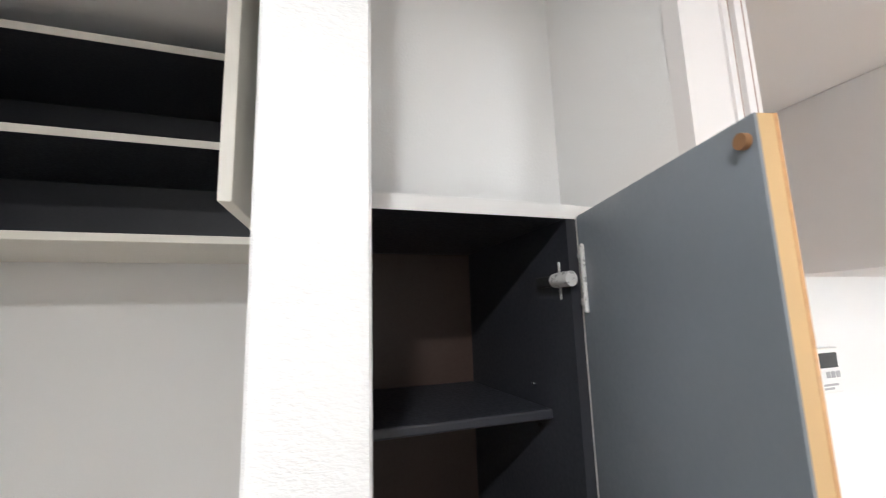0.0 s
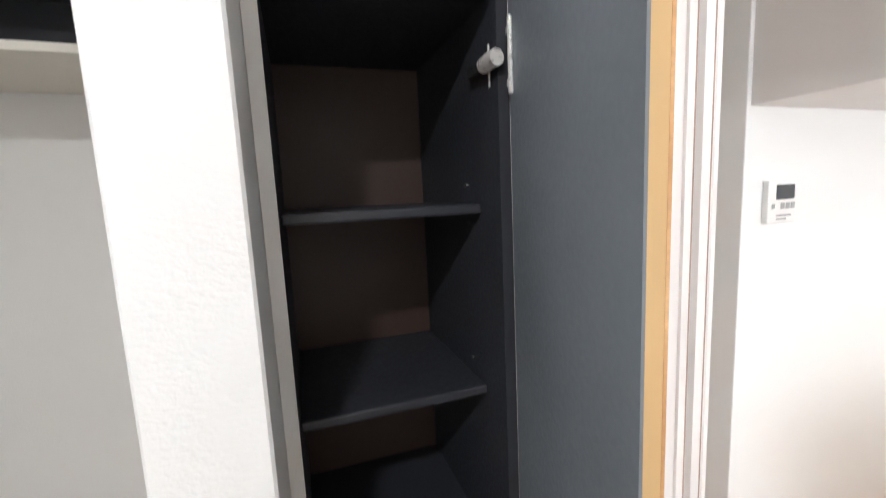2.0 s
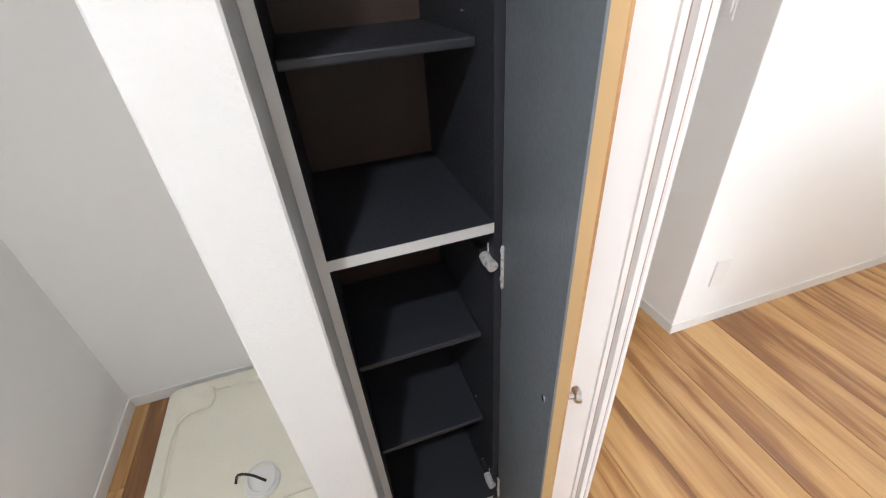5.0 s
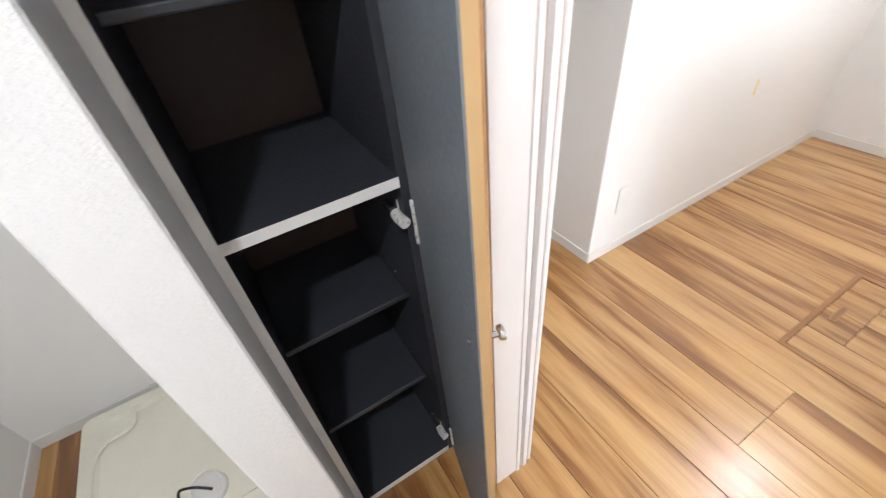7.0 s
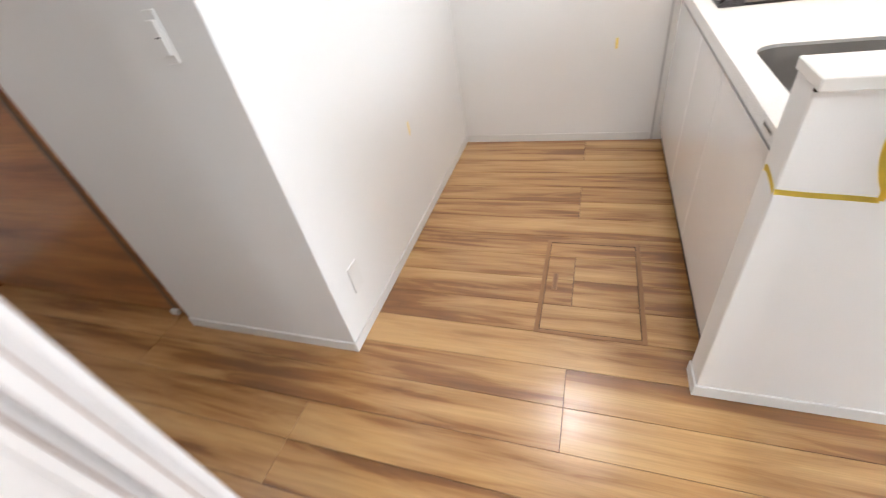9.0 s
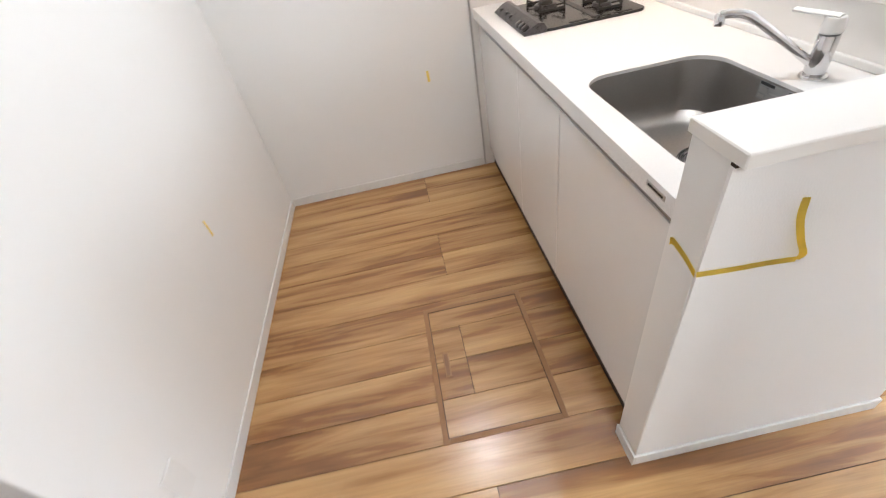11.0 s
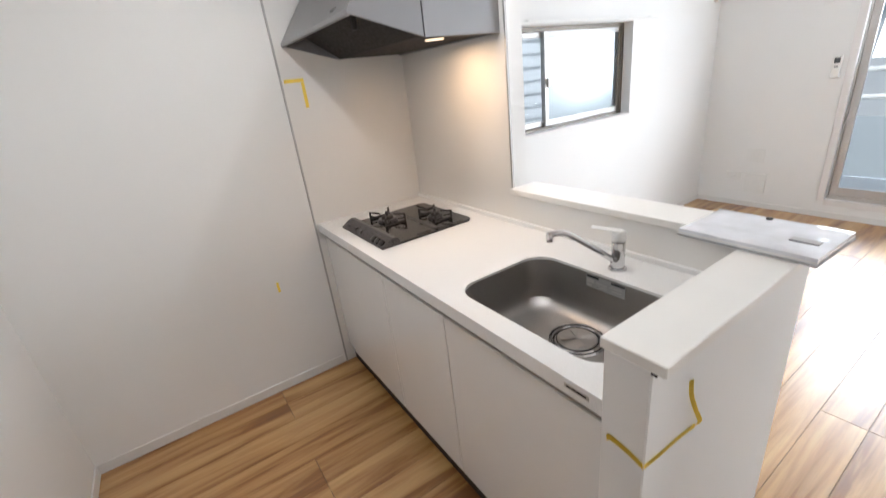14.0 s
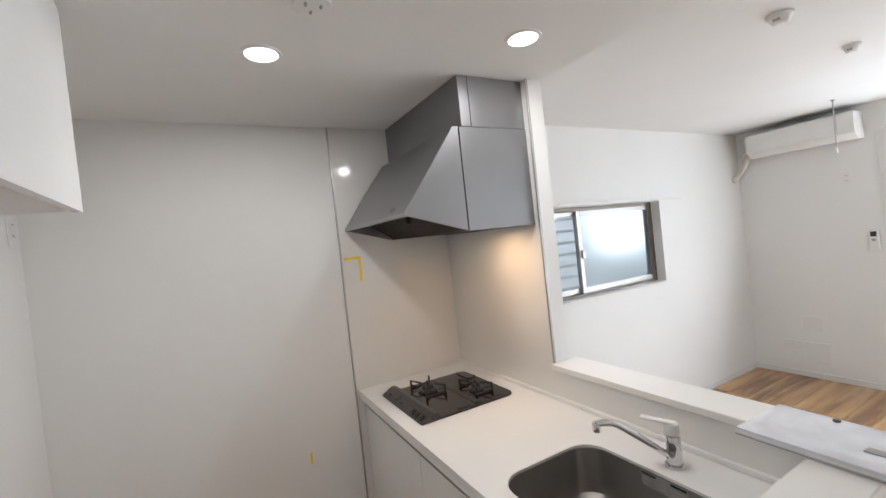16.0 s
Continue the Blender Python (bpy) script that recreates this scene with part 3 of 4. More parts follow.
def range_hood():
    x0, x1 = 2.410, 3.170
    ob = thing("range_hood", "silver range hood with a sloping front and tall duct cover", "range hood", (2.79, -0.7, 1.6))
    inv = Matrix.Translation((-2.79, 0.7, -1.6))

    def put(name, bm, mat, lab="", parent=None):
        bmesh.ops.transform(bm, matrix=inv, verts=bm.verts)
        return part(name, bm, mat, parent or ob, lab)

    # canopy: thin-walled shell open below
    prof = [(-0.886, 1.60), (-0.886, 2.006), (-0.524, 2.006), (-0.288, 1.690), (-0.288, 1.676), (-0.30, 1.676), (-0.532, 1.986), (-0.56, 1.99), (-0.874, 1.99), (-0.874, 1.60)]
    put("canopy", prism(prof, x0 + 0.004, x1), HOOD)
    side = [(-0.5485, 1.602), (-0.5485, 2.006), (-0.524, 2.006), (-0.288, 1.690), (-0.288, 1.676)]
    put("side_panel", prism(side, x0, x0 + 0.010, "x", 0.0012), HOOD)
    put("side_panel", prism(side, x1 - 0.008, x1 - 0.0005, "x"), HOOD)
    put("end_panel", box(x0 - 0.002, x0 + 0.012, -0.886, -0.5515, 1.600, 2.004, 0.001), HOOD)
    duct = put("duct_cover", box(x0 + 0.002, x1, -0.886, -0.567, 2.007, CEIL - 0.002, 0.001), HOOD)
    put("seam", box(x0 + 0.0005, x0 + 0.003, -0.6145, -0.6125, 2.007, CEIL - 0.003), GAP, "", duct)
    put("front_lip", box(x0, x1, -0.300, -0.284, 1.672, 1.690, 0.003), HOOD)
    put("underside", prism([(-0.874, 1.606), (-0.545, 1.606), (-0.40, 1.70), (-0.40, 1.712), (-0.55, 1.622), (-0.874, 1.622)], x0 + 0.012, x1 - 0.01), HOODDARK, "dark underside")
    flt = put("filter", prism([(-0.50, 1.640), (-0.335, 1.735), (-0.335, 1.742), (-0.50, 1.648)], x0 + 0.15, x1 - 0.1), HOODDARK, "grease filter")
    put("filter_clip", box(x0 + 0.19, x0 + 0.215, -0.40, -0.385, 1.655, 1.70, 0.003), RUBBER, "", flt)
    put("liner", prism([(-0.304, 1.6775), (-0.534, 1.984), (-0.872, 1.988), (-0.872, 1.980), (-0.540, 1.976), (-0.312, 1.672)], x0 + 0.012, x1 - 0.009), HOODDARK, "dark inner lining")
    put("lamp_lens", cyl(0.038, 0.004, Matrix.Translation((2.56, -0.69, 1.6068)), 0.036, 24), HOODGLOW, "glowing warm lamp lens")
    d = Vector((0, -0.236, 0.316)).normalized()
    n = Vector((0, d.z, -d.y))
    for k, (w, h) in enumerate(((0.05, 0.006), (0.035, 0.003))):
        c = Vector((2.56, -0.288, 1.69)) + d * (0.028 - 0.009 * k) + n * 0.0006
        bm = box(-w / 2, w / 2, -h / 2, h / 2, -0.0006, 0.0006)
        bmesh.ops.transform(bm, matrix=Matrix.Translation(c) @ Matrix.Rotation(math.atan2(d.z, d.y), 4, "X"), verts=bm.verts)
        put("print", bm, SCREEN)


range_hood()


def hanging_cabinet():
    x0, x1, y0, y1, z0, z1 = 1.360, 2.31, 0.580, NICHE, 1.732, CEIL
    ob = thing("hanging_cabinet", "white wall cupboard hung under the ceiling beside the kitchen", "wall cupboard", (1.83, 0.77, 1.73))
    inv = Matrix.Translation((-1.83, -0.77, -1.73))
    for name, b, mat in (("body", (x0, x1, y0 + 0.02, y1, z0, z1 - 0.001), PAINT), ("door", (x0, (x0 + x1) / 2 - 0.0015, y0, y0 + 0.018, z0 - 0.002, z1 - 0.004), LACQUER), ("door", ((x0 + x1) / 2 + 0.0015, x1, y0, y0 + 0.018, z0 - 0.002, z1 - 0.004), LACQUER)):
        bm = box(*b, 0.001)
        bmesh.ops.transform(bm, matrix=inv, verts=bm.verts)
        part(name, bm, mat, ob)


hanging_cabinet()


def plate(name, cat, label, axis, face, a0, a1, z0, z1, depth=0.008, holes=0, facing=-1):
    """A small wall plate; axis names the wall's normal, facing its sign."""
    ca, cz = (a0 + a1) / 2, (z0 + z1) / 2
    ob = thing(name, label, cat, (face, ca, z0) if axis == "x" else (ca, face, z0))

    def slab(u0, u1, v0, v1, d0, d1, bev):
        d0, d1 = sorted((facing * d0, facing * d1))
        return box(d0, d1, u0, u1, v0, v1, bev) if axis == "x" else box(u0, u1, d0, d1, v0, v1, bev)

    w, h = (a1 - a0) / 2, z1 - z0
    part("plate", slab(-w, w, 0, h, 0, depth, 0.002), PLASTIC, ob)
    for k in range(holes):
        m = h * (k + 1) / (holes + 1)
        rocker = part("insert", slab(-w * 0.5, w * 0.5, m - h * 0.11, m + h * 0.11, depth, depth + 0.002, 0.0008), PLASTIC, ob)
        for s in (-1, 1):
            part("slot", slab(s * w * 0.2 - 0.0012, s * w * 0.2 + 0.0012, m - 0.004, m + 0.004, depth + 0.002, depth + 0.0024, 0), SCREEN, rocker)
    return ob


plate("wall_outlet", "outlet", "white outlet plate low on the papered wall", "y", NICHE, 1.462, 1.530, 0.212, 0.335, 0.007, 0)
plate("wall_outlet", "outlet", "white outlet plate high in the kitchen niche", "y", NICHE, 3.07, 3.135, 1.715, 1.835, 0.007, 2)
plate("wall_outlet", "outlet", "white double outlet plate near the living room corner", "y", SOUTH, 2.80, 2.935, 0.246, 0.322, 0.012, 1, 1)
plate("blank_plate", "wall plate", "white blank cover plate low on the wall", "y", SOUTH, 2.60, 2.775, 0.14, 0.322, 0.012, 0, 1)
plate("blank_plate", "wall plate", "faint white cover plate above the outlet", "y", SOUTH, 2.64, 2.79, 0.425, 0.55, 0.004, 0, 1)
plate("aircon_outlet", "outlet", "white outlet plate below the air conditioner", "y", SOUTH, 2.375, 2.432, 1.665, 1.785, 0.008, 2, 1)
plate("wall_hook", "wall hook", "small white round wall anchor", "y", SOUTH, 2.458, 2.478, 1.50, 1.52, 0.006, 0, 1)


def remote_holder():
    ob = thing("aircon_remote", "white remote control in its wall holder beside the glass door", "remote control", (2.27, SOUTH, 1.14))
    part("body", box(-0.028, 0.028, 0.004, 0.022, 0.0, 0.155, 0.004, 2), PLASTIC, ob)
    part("display", box(-0.018, 0.018, 0.022, 0.0232, 0.10, 0.14), SCREEN, ob)
    part("button", box(-0.012, 0.012, 0.022, 0.024, 0.065, 0.082, 0.001), GREYPLASTIC, ob)
    part("holder", box(-0.032, 0.032, 0.0, 0.012, -0.012, 0.05, 0.003), PLASTIC, ob)


remote_holder()


def water_heater_remote():
    x0, z0, w, h = 1.424, 1.398, 0.122, 0.125
    ob = thing("water_heater_panel", "white water heater control panel with a dark display on the wall", "control panel", (x0, NICHE, z0))
    part("body", box(0, w, -0.020, 0, 0, h, 0.004, 2), PLASTIC, ob)
    part("display", box(0.030, 0.108, -0.0215, -0.020, 0.070, 0.112, 0.0005), SCREEN, ob, "dark display")
    for k in range(3):
        part("button", box(0.050 + 0.022 * k, 0.067 + 0.022 * k, -0.022, -0.020, 0.042, 0.060, 0.001), GREYPLASTIC, ob)
    for bx, bz in ((0.111, 0.098), (0.111, 0.080)):
        part("button", box(bx, bx + 0.008, -0.022, -0.020, bz - 0.006, bz + 0.004, 0.001), PLASTIC, ob)
    part("button", box(0.012, 0.026, -0.022, -0.020, 0.044, 0.058, 0.001), GREYPLASTIC, ob)
    for k in range(2):
        part("print", box(0.034, 0.098 - 0.02 * k, -0.0206, -0.020, 0.020 - 0.010 * k, 0.026 - 0.010 * k), GREYPLASTIC, ob)


water_heater_remote()


def wall_holder():
    ob = thing("wall_switch", "slim white switch plate on the papered wall end", "switch", (BLOCK, 1.09, 1.13))
    part("plate", box(-0.006, 0, -0.018, 0.018, 0.0, 0.12, 0.002), PLASTIC, ob)
    part("rocker", box(-0.013, -0.006, -0.012, 0.012, 0.02, 0.10, 0.002), PLASTIC, ob)
    part("indicator", box(-0.015, -0.0138, -0.006, 0.006, 0.060, 0.063), SCREEN, ob)


wall_holder()


def tape(label, pieces, group="tape marks"):
    """Strips of tape: each a thin slab between two corners on a wall."""
    for b in pieces:
        bm = box(*b)
        link_ob = tagged(link("tape_strip", bm, TAPE), label, "tape", group)
    return link_ob


T = 0.0012
tape("yellow masking tape strip stuck on the kitchen panel", [(FAR - 0.006 - T, FAR - 0.006, -0.352, -0.262, 1.524, 1.540), (FAR - 0.006 - T, FAR - 0.006, -0.352, -0.337, 1.410, 1.523)])
tape("short yellow tape mark on the papered wall", [(FAR - T, FAR, -0.002, 0.010, 0.555, 0.610)])
tape("short yellow tape mark on the papered wall", [(2.265, 2.273, NICHE - T, NICHE, 0.492, 0.56)])


def ribbon(label, points, across):
    """A strip of tape along points, with its width in one direction."""
    a = Vector(across)
    bm = bmesh.new()
    run = arc(points, 5)
    rows = [[bm.verts.new(p + a * k) for k in (-0.5, 0.5)] for p in run]
    for p, q in zip(rows, rows[1:]):
        bm.faces.new((p[0], p[1], q[1], q[0]))
    bmesh.ops.solidify(bm, geom=bm.faces[:], thickness=0.0006)
    return tagged(link("tape_strip", bm, TAPE), label, "tape", "tape marks")


WX = 1.385
ribbon("yellow masking tape strip folded round the low wall's corner", [(1.462, -0.2515, 0.778), (1.452, -0.2525, 0.783), (1.415, -0.2528, 0.776), (1.386, -0.2522, 0.766)], (0.002, 0, 0.015))
ribbon("yellow masking tape strip stuck across the low wall", [(WX - 0.0012, -0.254, 0.766), (WX - 0.0014, -0.31, 0.760), (WX - 0.0014, -0.38, 0.755), (WX - 0.004, -0.430, 0.752)], (0, 0.001, 0.013))
ribbon("yellow masking tape end curling loosely off the low wall", [(WX - 0.005, -0.428, 0.752), (WX - 0.014, -0.424, 0.775), (WX - 0.011, -0.410, 0.806), (WX - 0.003, -0.400, 0.845), (WX - 0.0012, -0.394, 0.886)], (0.003, 0.012, 0.001))


def packet():
    ob = thing("wrapped_packet", "flat packet in clear plastic lying on the counter ledge", "packet", (1.474, -0.877, 1.004))
    bm = bmesh.new()
    nx, ny = 18, 14
    hx, hy = 0.148, 0.105
    grid = {}
    for layer in (0, 1):
        for i in range(nx + 1):
            for j in range(ny + 1):
                x, y = -hx + 2 * hx * i / nx, -hy + 2 * hy * j / ny
                rim = min(i, nx - i, j, ny - j)
                z = 0.0 if layer == 0 else (0.021 if rim == 0 else 0.026 + 0.003 * noise.noise((x * 22, y * 22, 1.0)))
                grid[layer, i, j] = bm.verts.new((x, y, z))
        for i in range(nx):
            for j in range(ny):
                bm.faces.new([grid[layer, a, b] for a, b in ((i, j), (i + 1, j), (i + 1, j + 1), (i, j + 1))])
    for i in range(nx):
        for j in (0, ny):
            bm.faces.new((grid[0, i, j], grid[0, i + 1, j], grid[1, i + 1, j], grid[1, i, j]))
    for j in range(ny):
        for i in (0, nx):
            bm.faces.new((grid[0, i, j], grid[0, i, j + 1], grid[1, i, j + 1], grid[1, i, j]))
    part("wrapping", bm, PACKET, ob, "", True)
    for k in range(3):
        part("sheet_edge", box(-hx - 0.003 + 0.002 * k, hx + 0.002, -hy - 0.002, hy + 0.003 - 0.002 * k, 0.003 + 0.006 * k, 0.006 + 0.006 * k, 0.0005), GREYPLASTIC if k == 0 else PLASTIC, ob)
    part("label_strip", box(-0.128, -0.072, 0.020, 0.045, 0.022, 0.0292, 0.0005), GREYPLASTIC, ob, "grey printed label")
    part("hole", cyl(0.008, 0.003, Matrix.Translation((0.014, -0.074, 0.0285)), 0.008, 14), SCREEN, ob)
    ob.rotation_euler = (0, 0, radians(-2))


packet()


def floor_hatch():
    x0, x1, y0, y1 = 1.552, 2.122, -0.134, 0.272
    ob = thing("floor_hatch", "wooden floor storage hatch with a brown frame", "floor hatch", (x0, y0, 0))
    w, l, e = x1 - x0, y1 - y0, 0.018
    for b in ((0, w, 0, e), (0, w, l - e, l), (0, e, e, l - e), (w - e, w, e, l - e)):
        part("frame", box(*b, -0.003, 0.002, 0.0008), HATCHFRAME, ob, "brown plastic frame")
    for b in ((e, w - e, e, e + 0.0022), (e, w - e, l - e - 0.0022, l - e), (e, e + 0.0022, e + 0.0022, l - e - 0.0022), (w - e - 0.0022, w - e, e + 0.0022, l - e - 0.0022)):
        part("gap", box(*b, -0.002, 0.0006), GAP, ob)
    part("panel_joint", box(0.160, 0.458, 0.272, 0.2738, -0.002, 0.0007), GAP, ob)
    h = part("handle", box(0.236, 0.342, 0.338, 0.360, -0.002, 0.0016, 0.0006), HATCHFRAME, ob, "brown recessed pull handle")
    part("recess", box(0.243, 0.335, 0.343, 0.355, 0.0015, 0.0022), HATCHDARK, h)


HATCHFRAME = varied("brown_hatch_frame", (0.30, 0.145, 0.052), 0.45, 8, 0.1)
HATCHDARK = varied("brown_handle_inset", (0.21, 0.098, 0.036), 0.5, 8, 0.1)
floor_hatch()


def downlight(x, y):
    ob = thing("downlight", "round recessed ceiling downlight, switched on", "ceiling light", (x, y, CEIL), "kitchen downlights")
    bm = bmesh.new()
    prof = [(0.062, 0.0), (0.060, -0.004), (0.050, -0.005), (0.047, -0.001)]
    rings = [[bm.verts.new((r * math.cos(a), r * math.sin(a), z)) for a in [2 * math.pi * k / 32 for k in range(32)]] for r, z in prof]
    for a, b in zip(rings, rings[1:]):
        for k in range(32):
            bm.faces.new((a[k], a[(k + 1) % 32], b[(k + 1) % 32], b[k]))
    part("trim_ring", bm, PLASTIC, ob, "", True)
    part("diffuser", cyl(0.047, 0.004, Matrix.Translation((0, 0, -0.003)), 0.047, 32), LAMPGLOW, ob, "glowing white diffuser")


for lx, ly in LAMPS:
    downlight(lx, ly)


def detector(x, y, z, r, label):
    ob = thing("smoke_detector", label, "smoke detector", (x, y, z), "ceiling detectors")
    part("base", cyl(r, 0.012, Matrix.Translation((0, 0, -0.006)), r * 0.97, 28, 0.002), PLASTIC, ob, "", True)
    part("dome", cyl(r * 0.5, 0.026, Matrix.Translation((0, 0, -0.025)), r * 0.88, 28, 0.004), PLASTIC, ob, "", True)
    part("slot", box(-r * 0.25, r * 0.25, r * 0.60, r * 0.74, -0.029, -0.020), GREYPLASTIC, ob)


detector(1.776, -1.63, CEIL_LIVING, 0.046, "white round smoke detector on the living room ceiling")
detector(1.80, -2.40, CEIL_LIVING, 0.036, "small white round ceiling sensor")


def ceiling_rose():
    ob = thing("ceiling_rose", "white round ceiling lamp socket without a lamp", "ceiling socket", (2.10, 0.045, CEIL))
    part("base", cyl(0.048, 0.02, Matrix.Translation((0, 0, -0.010)), 0.05, 28, 0.003), PLASTIC, ob, "", True)
    for k in range(3):
        a = 2.1 * k
        part("contact", box(0.022 * math.cos(a) - 0.006, 0.022 * math.cos(a) + 0.006, 0.022 * math.sin(a) - 0.003, 0.022 * math.sin(a) + 0.003, -0.024, -0.019), GREYPLASTIC, ob)


ceiling_rose()

# ---- tall cabinet in the washroom ----
CX0, CX1, CY0, CY1, CZ = 0.108, 0.416, 0.600, 0.965, 1.80


def tall_cabinet():
    ob = thing("tall_cabinet", "narrow tall cabinet with dark shelves and an open wooden door", "cabinet", (0.26, 0.6, 0))
    inv = Matrix.Translation((-0.26, -0.6, 0))

    def put(name, bm, mat, lab="", smooth=False, parent=None):
        bmesh.ops.transform(bm, matrix=inv, verts=bm.verts)
        return part(name, bm, mat, parent or ob, lab, smooth)

    t = 0.016
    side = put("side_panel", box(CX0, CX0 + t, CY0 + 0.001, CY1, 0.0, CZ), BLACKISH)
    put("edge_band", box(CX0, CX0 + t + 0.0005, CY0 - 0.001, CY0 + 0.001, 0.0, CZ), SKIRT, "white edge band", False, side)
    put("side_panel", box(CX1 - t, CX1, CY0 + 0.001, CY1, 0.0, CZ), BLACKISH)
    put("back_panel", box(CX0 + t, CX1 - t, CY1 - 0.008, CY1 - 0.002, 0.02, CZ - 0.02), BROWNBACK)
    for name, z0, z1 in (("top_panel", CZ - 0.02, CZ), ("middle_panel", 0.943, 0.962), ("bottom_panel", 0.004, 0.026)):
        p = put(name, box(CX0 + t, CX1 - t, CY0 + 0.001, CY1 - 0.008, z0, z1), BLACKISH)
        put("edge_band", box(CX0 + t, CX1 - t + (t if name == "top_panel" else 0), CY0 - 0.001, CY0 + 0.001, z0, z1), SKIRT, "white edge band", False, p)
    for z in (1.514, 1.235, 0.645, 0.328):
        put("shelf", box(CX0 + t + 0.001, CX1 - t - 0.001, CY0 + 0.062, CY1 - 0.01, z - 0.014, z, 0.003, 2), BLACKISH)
        put("shelf_pin", cyl(0.003, 0.006, Matrix.Translation((CX1 - t - 0.002, 0.71, z + 0.028)) @ pose(0, 0, 0, 0, 90, 0), None, 10), CHROME)
        put("shelf_pin", cyl(0.0025, 0.004, Matrix.Translation((CX1 - t - 0.002, 0.70, z - 0.03)) @ pose(0, 0, 0, 0, 90, 0), None, 10), CHROME)
    put("filler", box(CX1 + 0.0005, 0.4645, CY0 + 0.002, CY0 + 0.016, 0.0, CZ, 0.001), SKIRT, "white filler strip beside the wall")
    # the open door, turned about its hinge
    w, th = 0.304, 0.0168
    # local x runs from the hinge to the free edge, local y to the inside
    turn = Matrix.Translation((0.4135, 0.594, 0)) @ Matrix.Rotation(math.atan2(0.2865 - 0.594, 0.336 - 0.4135), 4, "Z")

    def on_door(name, bm, mat, lab="", smooth=False, parent=None):
        bmesh.ops.transform(bm, matrix=turn, verts=bm.verts)
        return put(name, bm, mat, lab, smooth, parent)

    door = on_door("door", box(0.0, w - 0.001, 0.002, th - 0.002, 0.012, 1.782), EDGEWOOD, "open door, wood outside and charcoal inside")
    on_door("inner_face", box(0.0, w - 0.0005, -0.0005, 0.002, 0.012, 1.782), CHARCOAL, "charcoal inner face", False, door)
    on_door("outer_face", box(0.0, w - 0.0005, th - 0.002, th + 0.0005, 0.012, 1.782), DOORWOOD, "light wood grain outer face", False, door)
    on_door("knob", cyl(0.0045, 0.020, Matrix.Translation((w - 0.028, th + 0.010, 0.875)) @ pose(0, 0, 0, 90, 0, 0), None, 14), CHROME, "small steel knob", True, door)
    on_door("knob", cyl(0.011, 0.008, Matrix.Translation((w - 0.028, th + 0.023, 0.875)) @ pose(0, 0, 0, 90, 0, 0), 0.010, 18, 0.002), CHROME, "small steel knob", True, door)
    on_door("screw", cyl(0.005, 0.003, Matrix.Translation((w - 0.028, -0.001, 0.875)) @ pose(0, 0, 0, 90, 0, 0), None, 14), CHROME, "", True, door)
    on_door("pad", cyl(0.006, 0.005, Matrix.Translation((w - 0.010, -0.003, 1.765)) @ pose(0, 0, 0, 90, 0, 0), None, 16), BRASS, "brown rubber bumper", True, door)
    for z in (1.695, 0.88, 0.11):
        h = put("hinge", box(0.3865, 0.3995, 0.632, 0.668, z - 0.008, z + 0.008, 0.002), RUBBER, "steel concealed hinge with a bright arm")
        put("hinge_arm", tube([(0.393, 0.625, z), (0.391, 0.606, z), (0.393, 0.588, z)], 0.0105, 14), NICKEL, "bright nickel arm", True, h)
        put("hinge_plate", box(0.3985, 0.4005, 0.622, 0.627, z - 0.027, z + 0.027, 0.0008), NICKEL, "", False, h)
        for k in range(3):
            put("hinge_screw", cyl(0.004, 0.005, Matrix.Translation((0.3975, 0.643 + 0.012 * k, z + 0.001)) @ pose(0, 0, 0, 0, 90, 0), None, 12), NICKEL, "", True, h)
        on_door("hinge_plate", box(0.012, 0.019, -0.006, -0.0005, z - 0.046, z + 0.046, 0.0018), NICKEL, "", False, h)
        for q in (-1, 1):
            on_door("hinge_screw", cyl(0.005, 0.003, Matrix.Translation((0.009, -0.004, z + q * 0.031)) @ pose(0, 0, 0, 90, 0, 0), None, 12), NICKEL, "", True, h)


tall_cabinet()


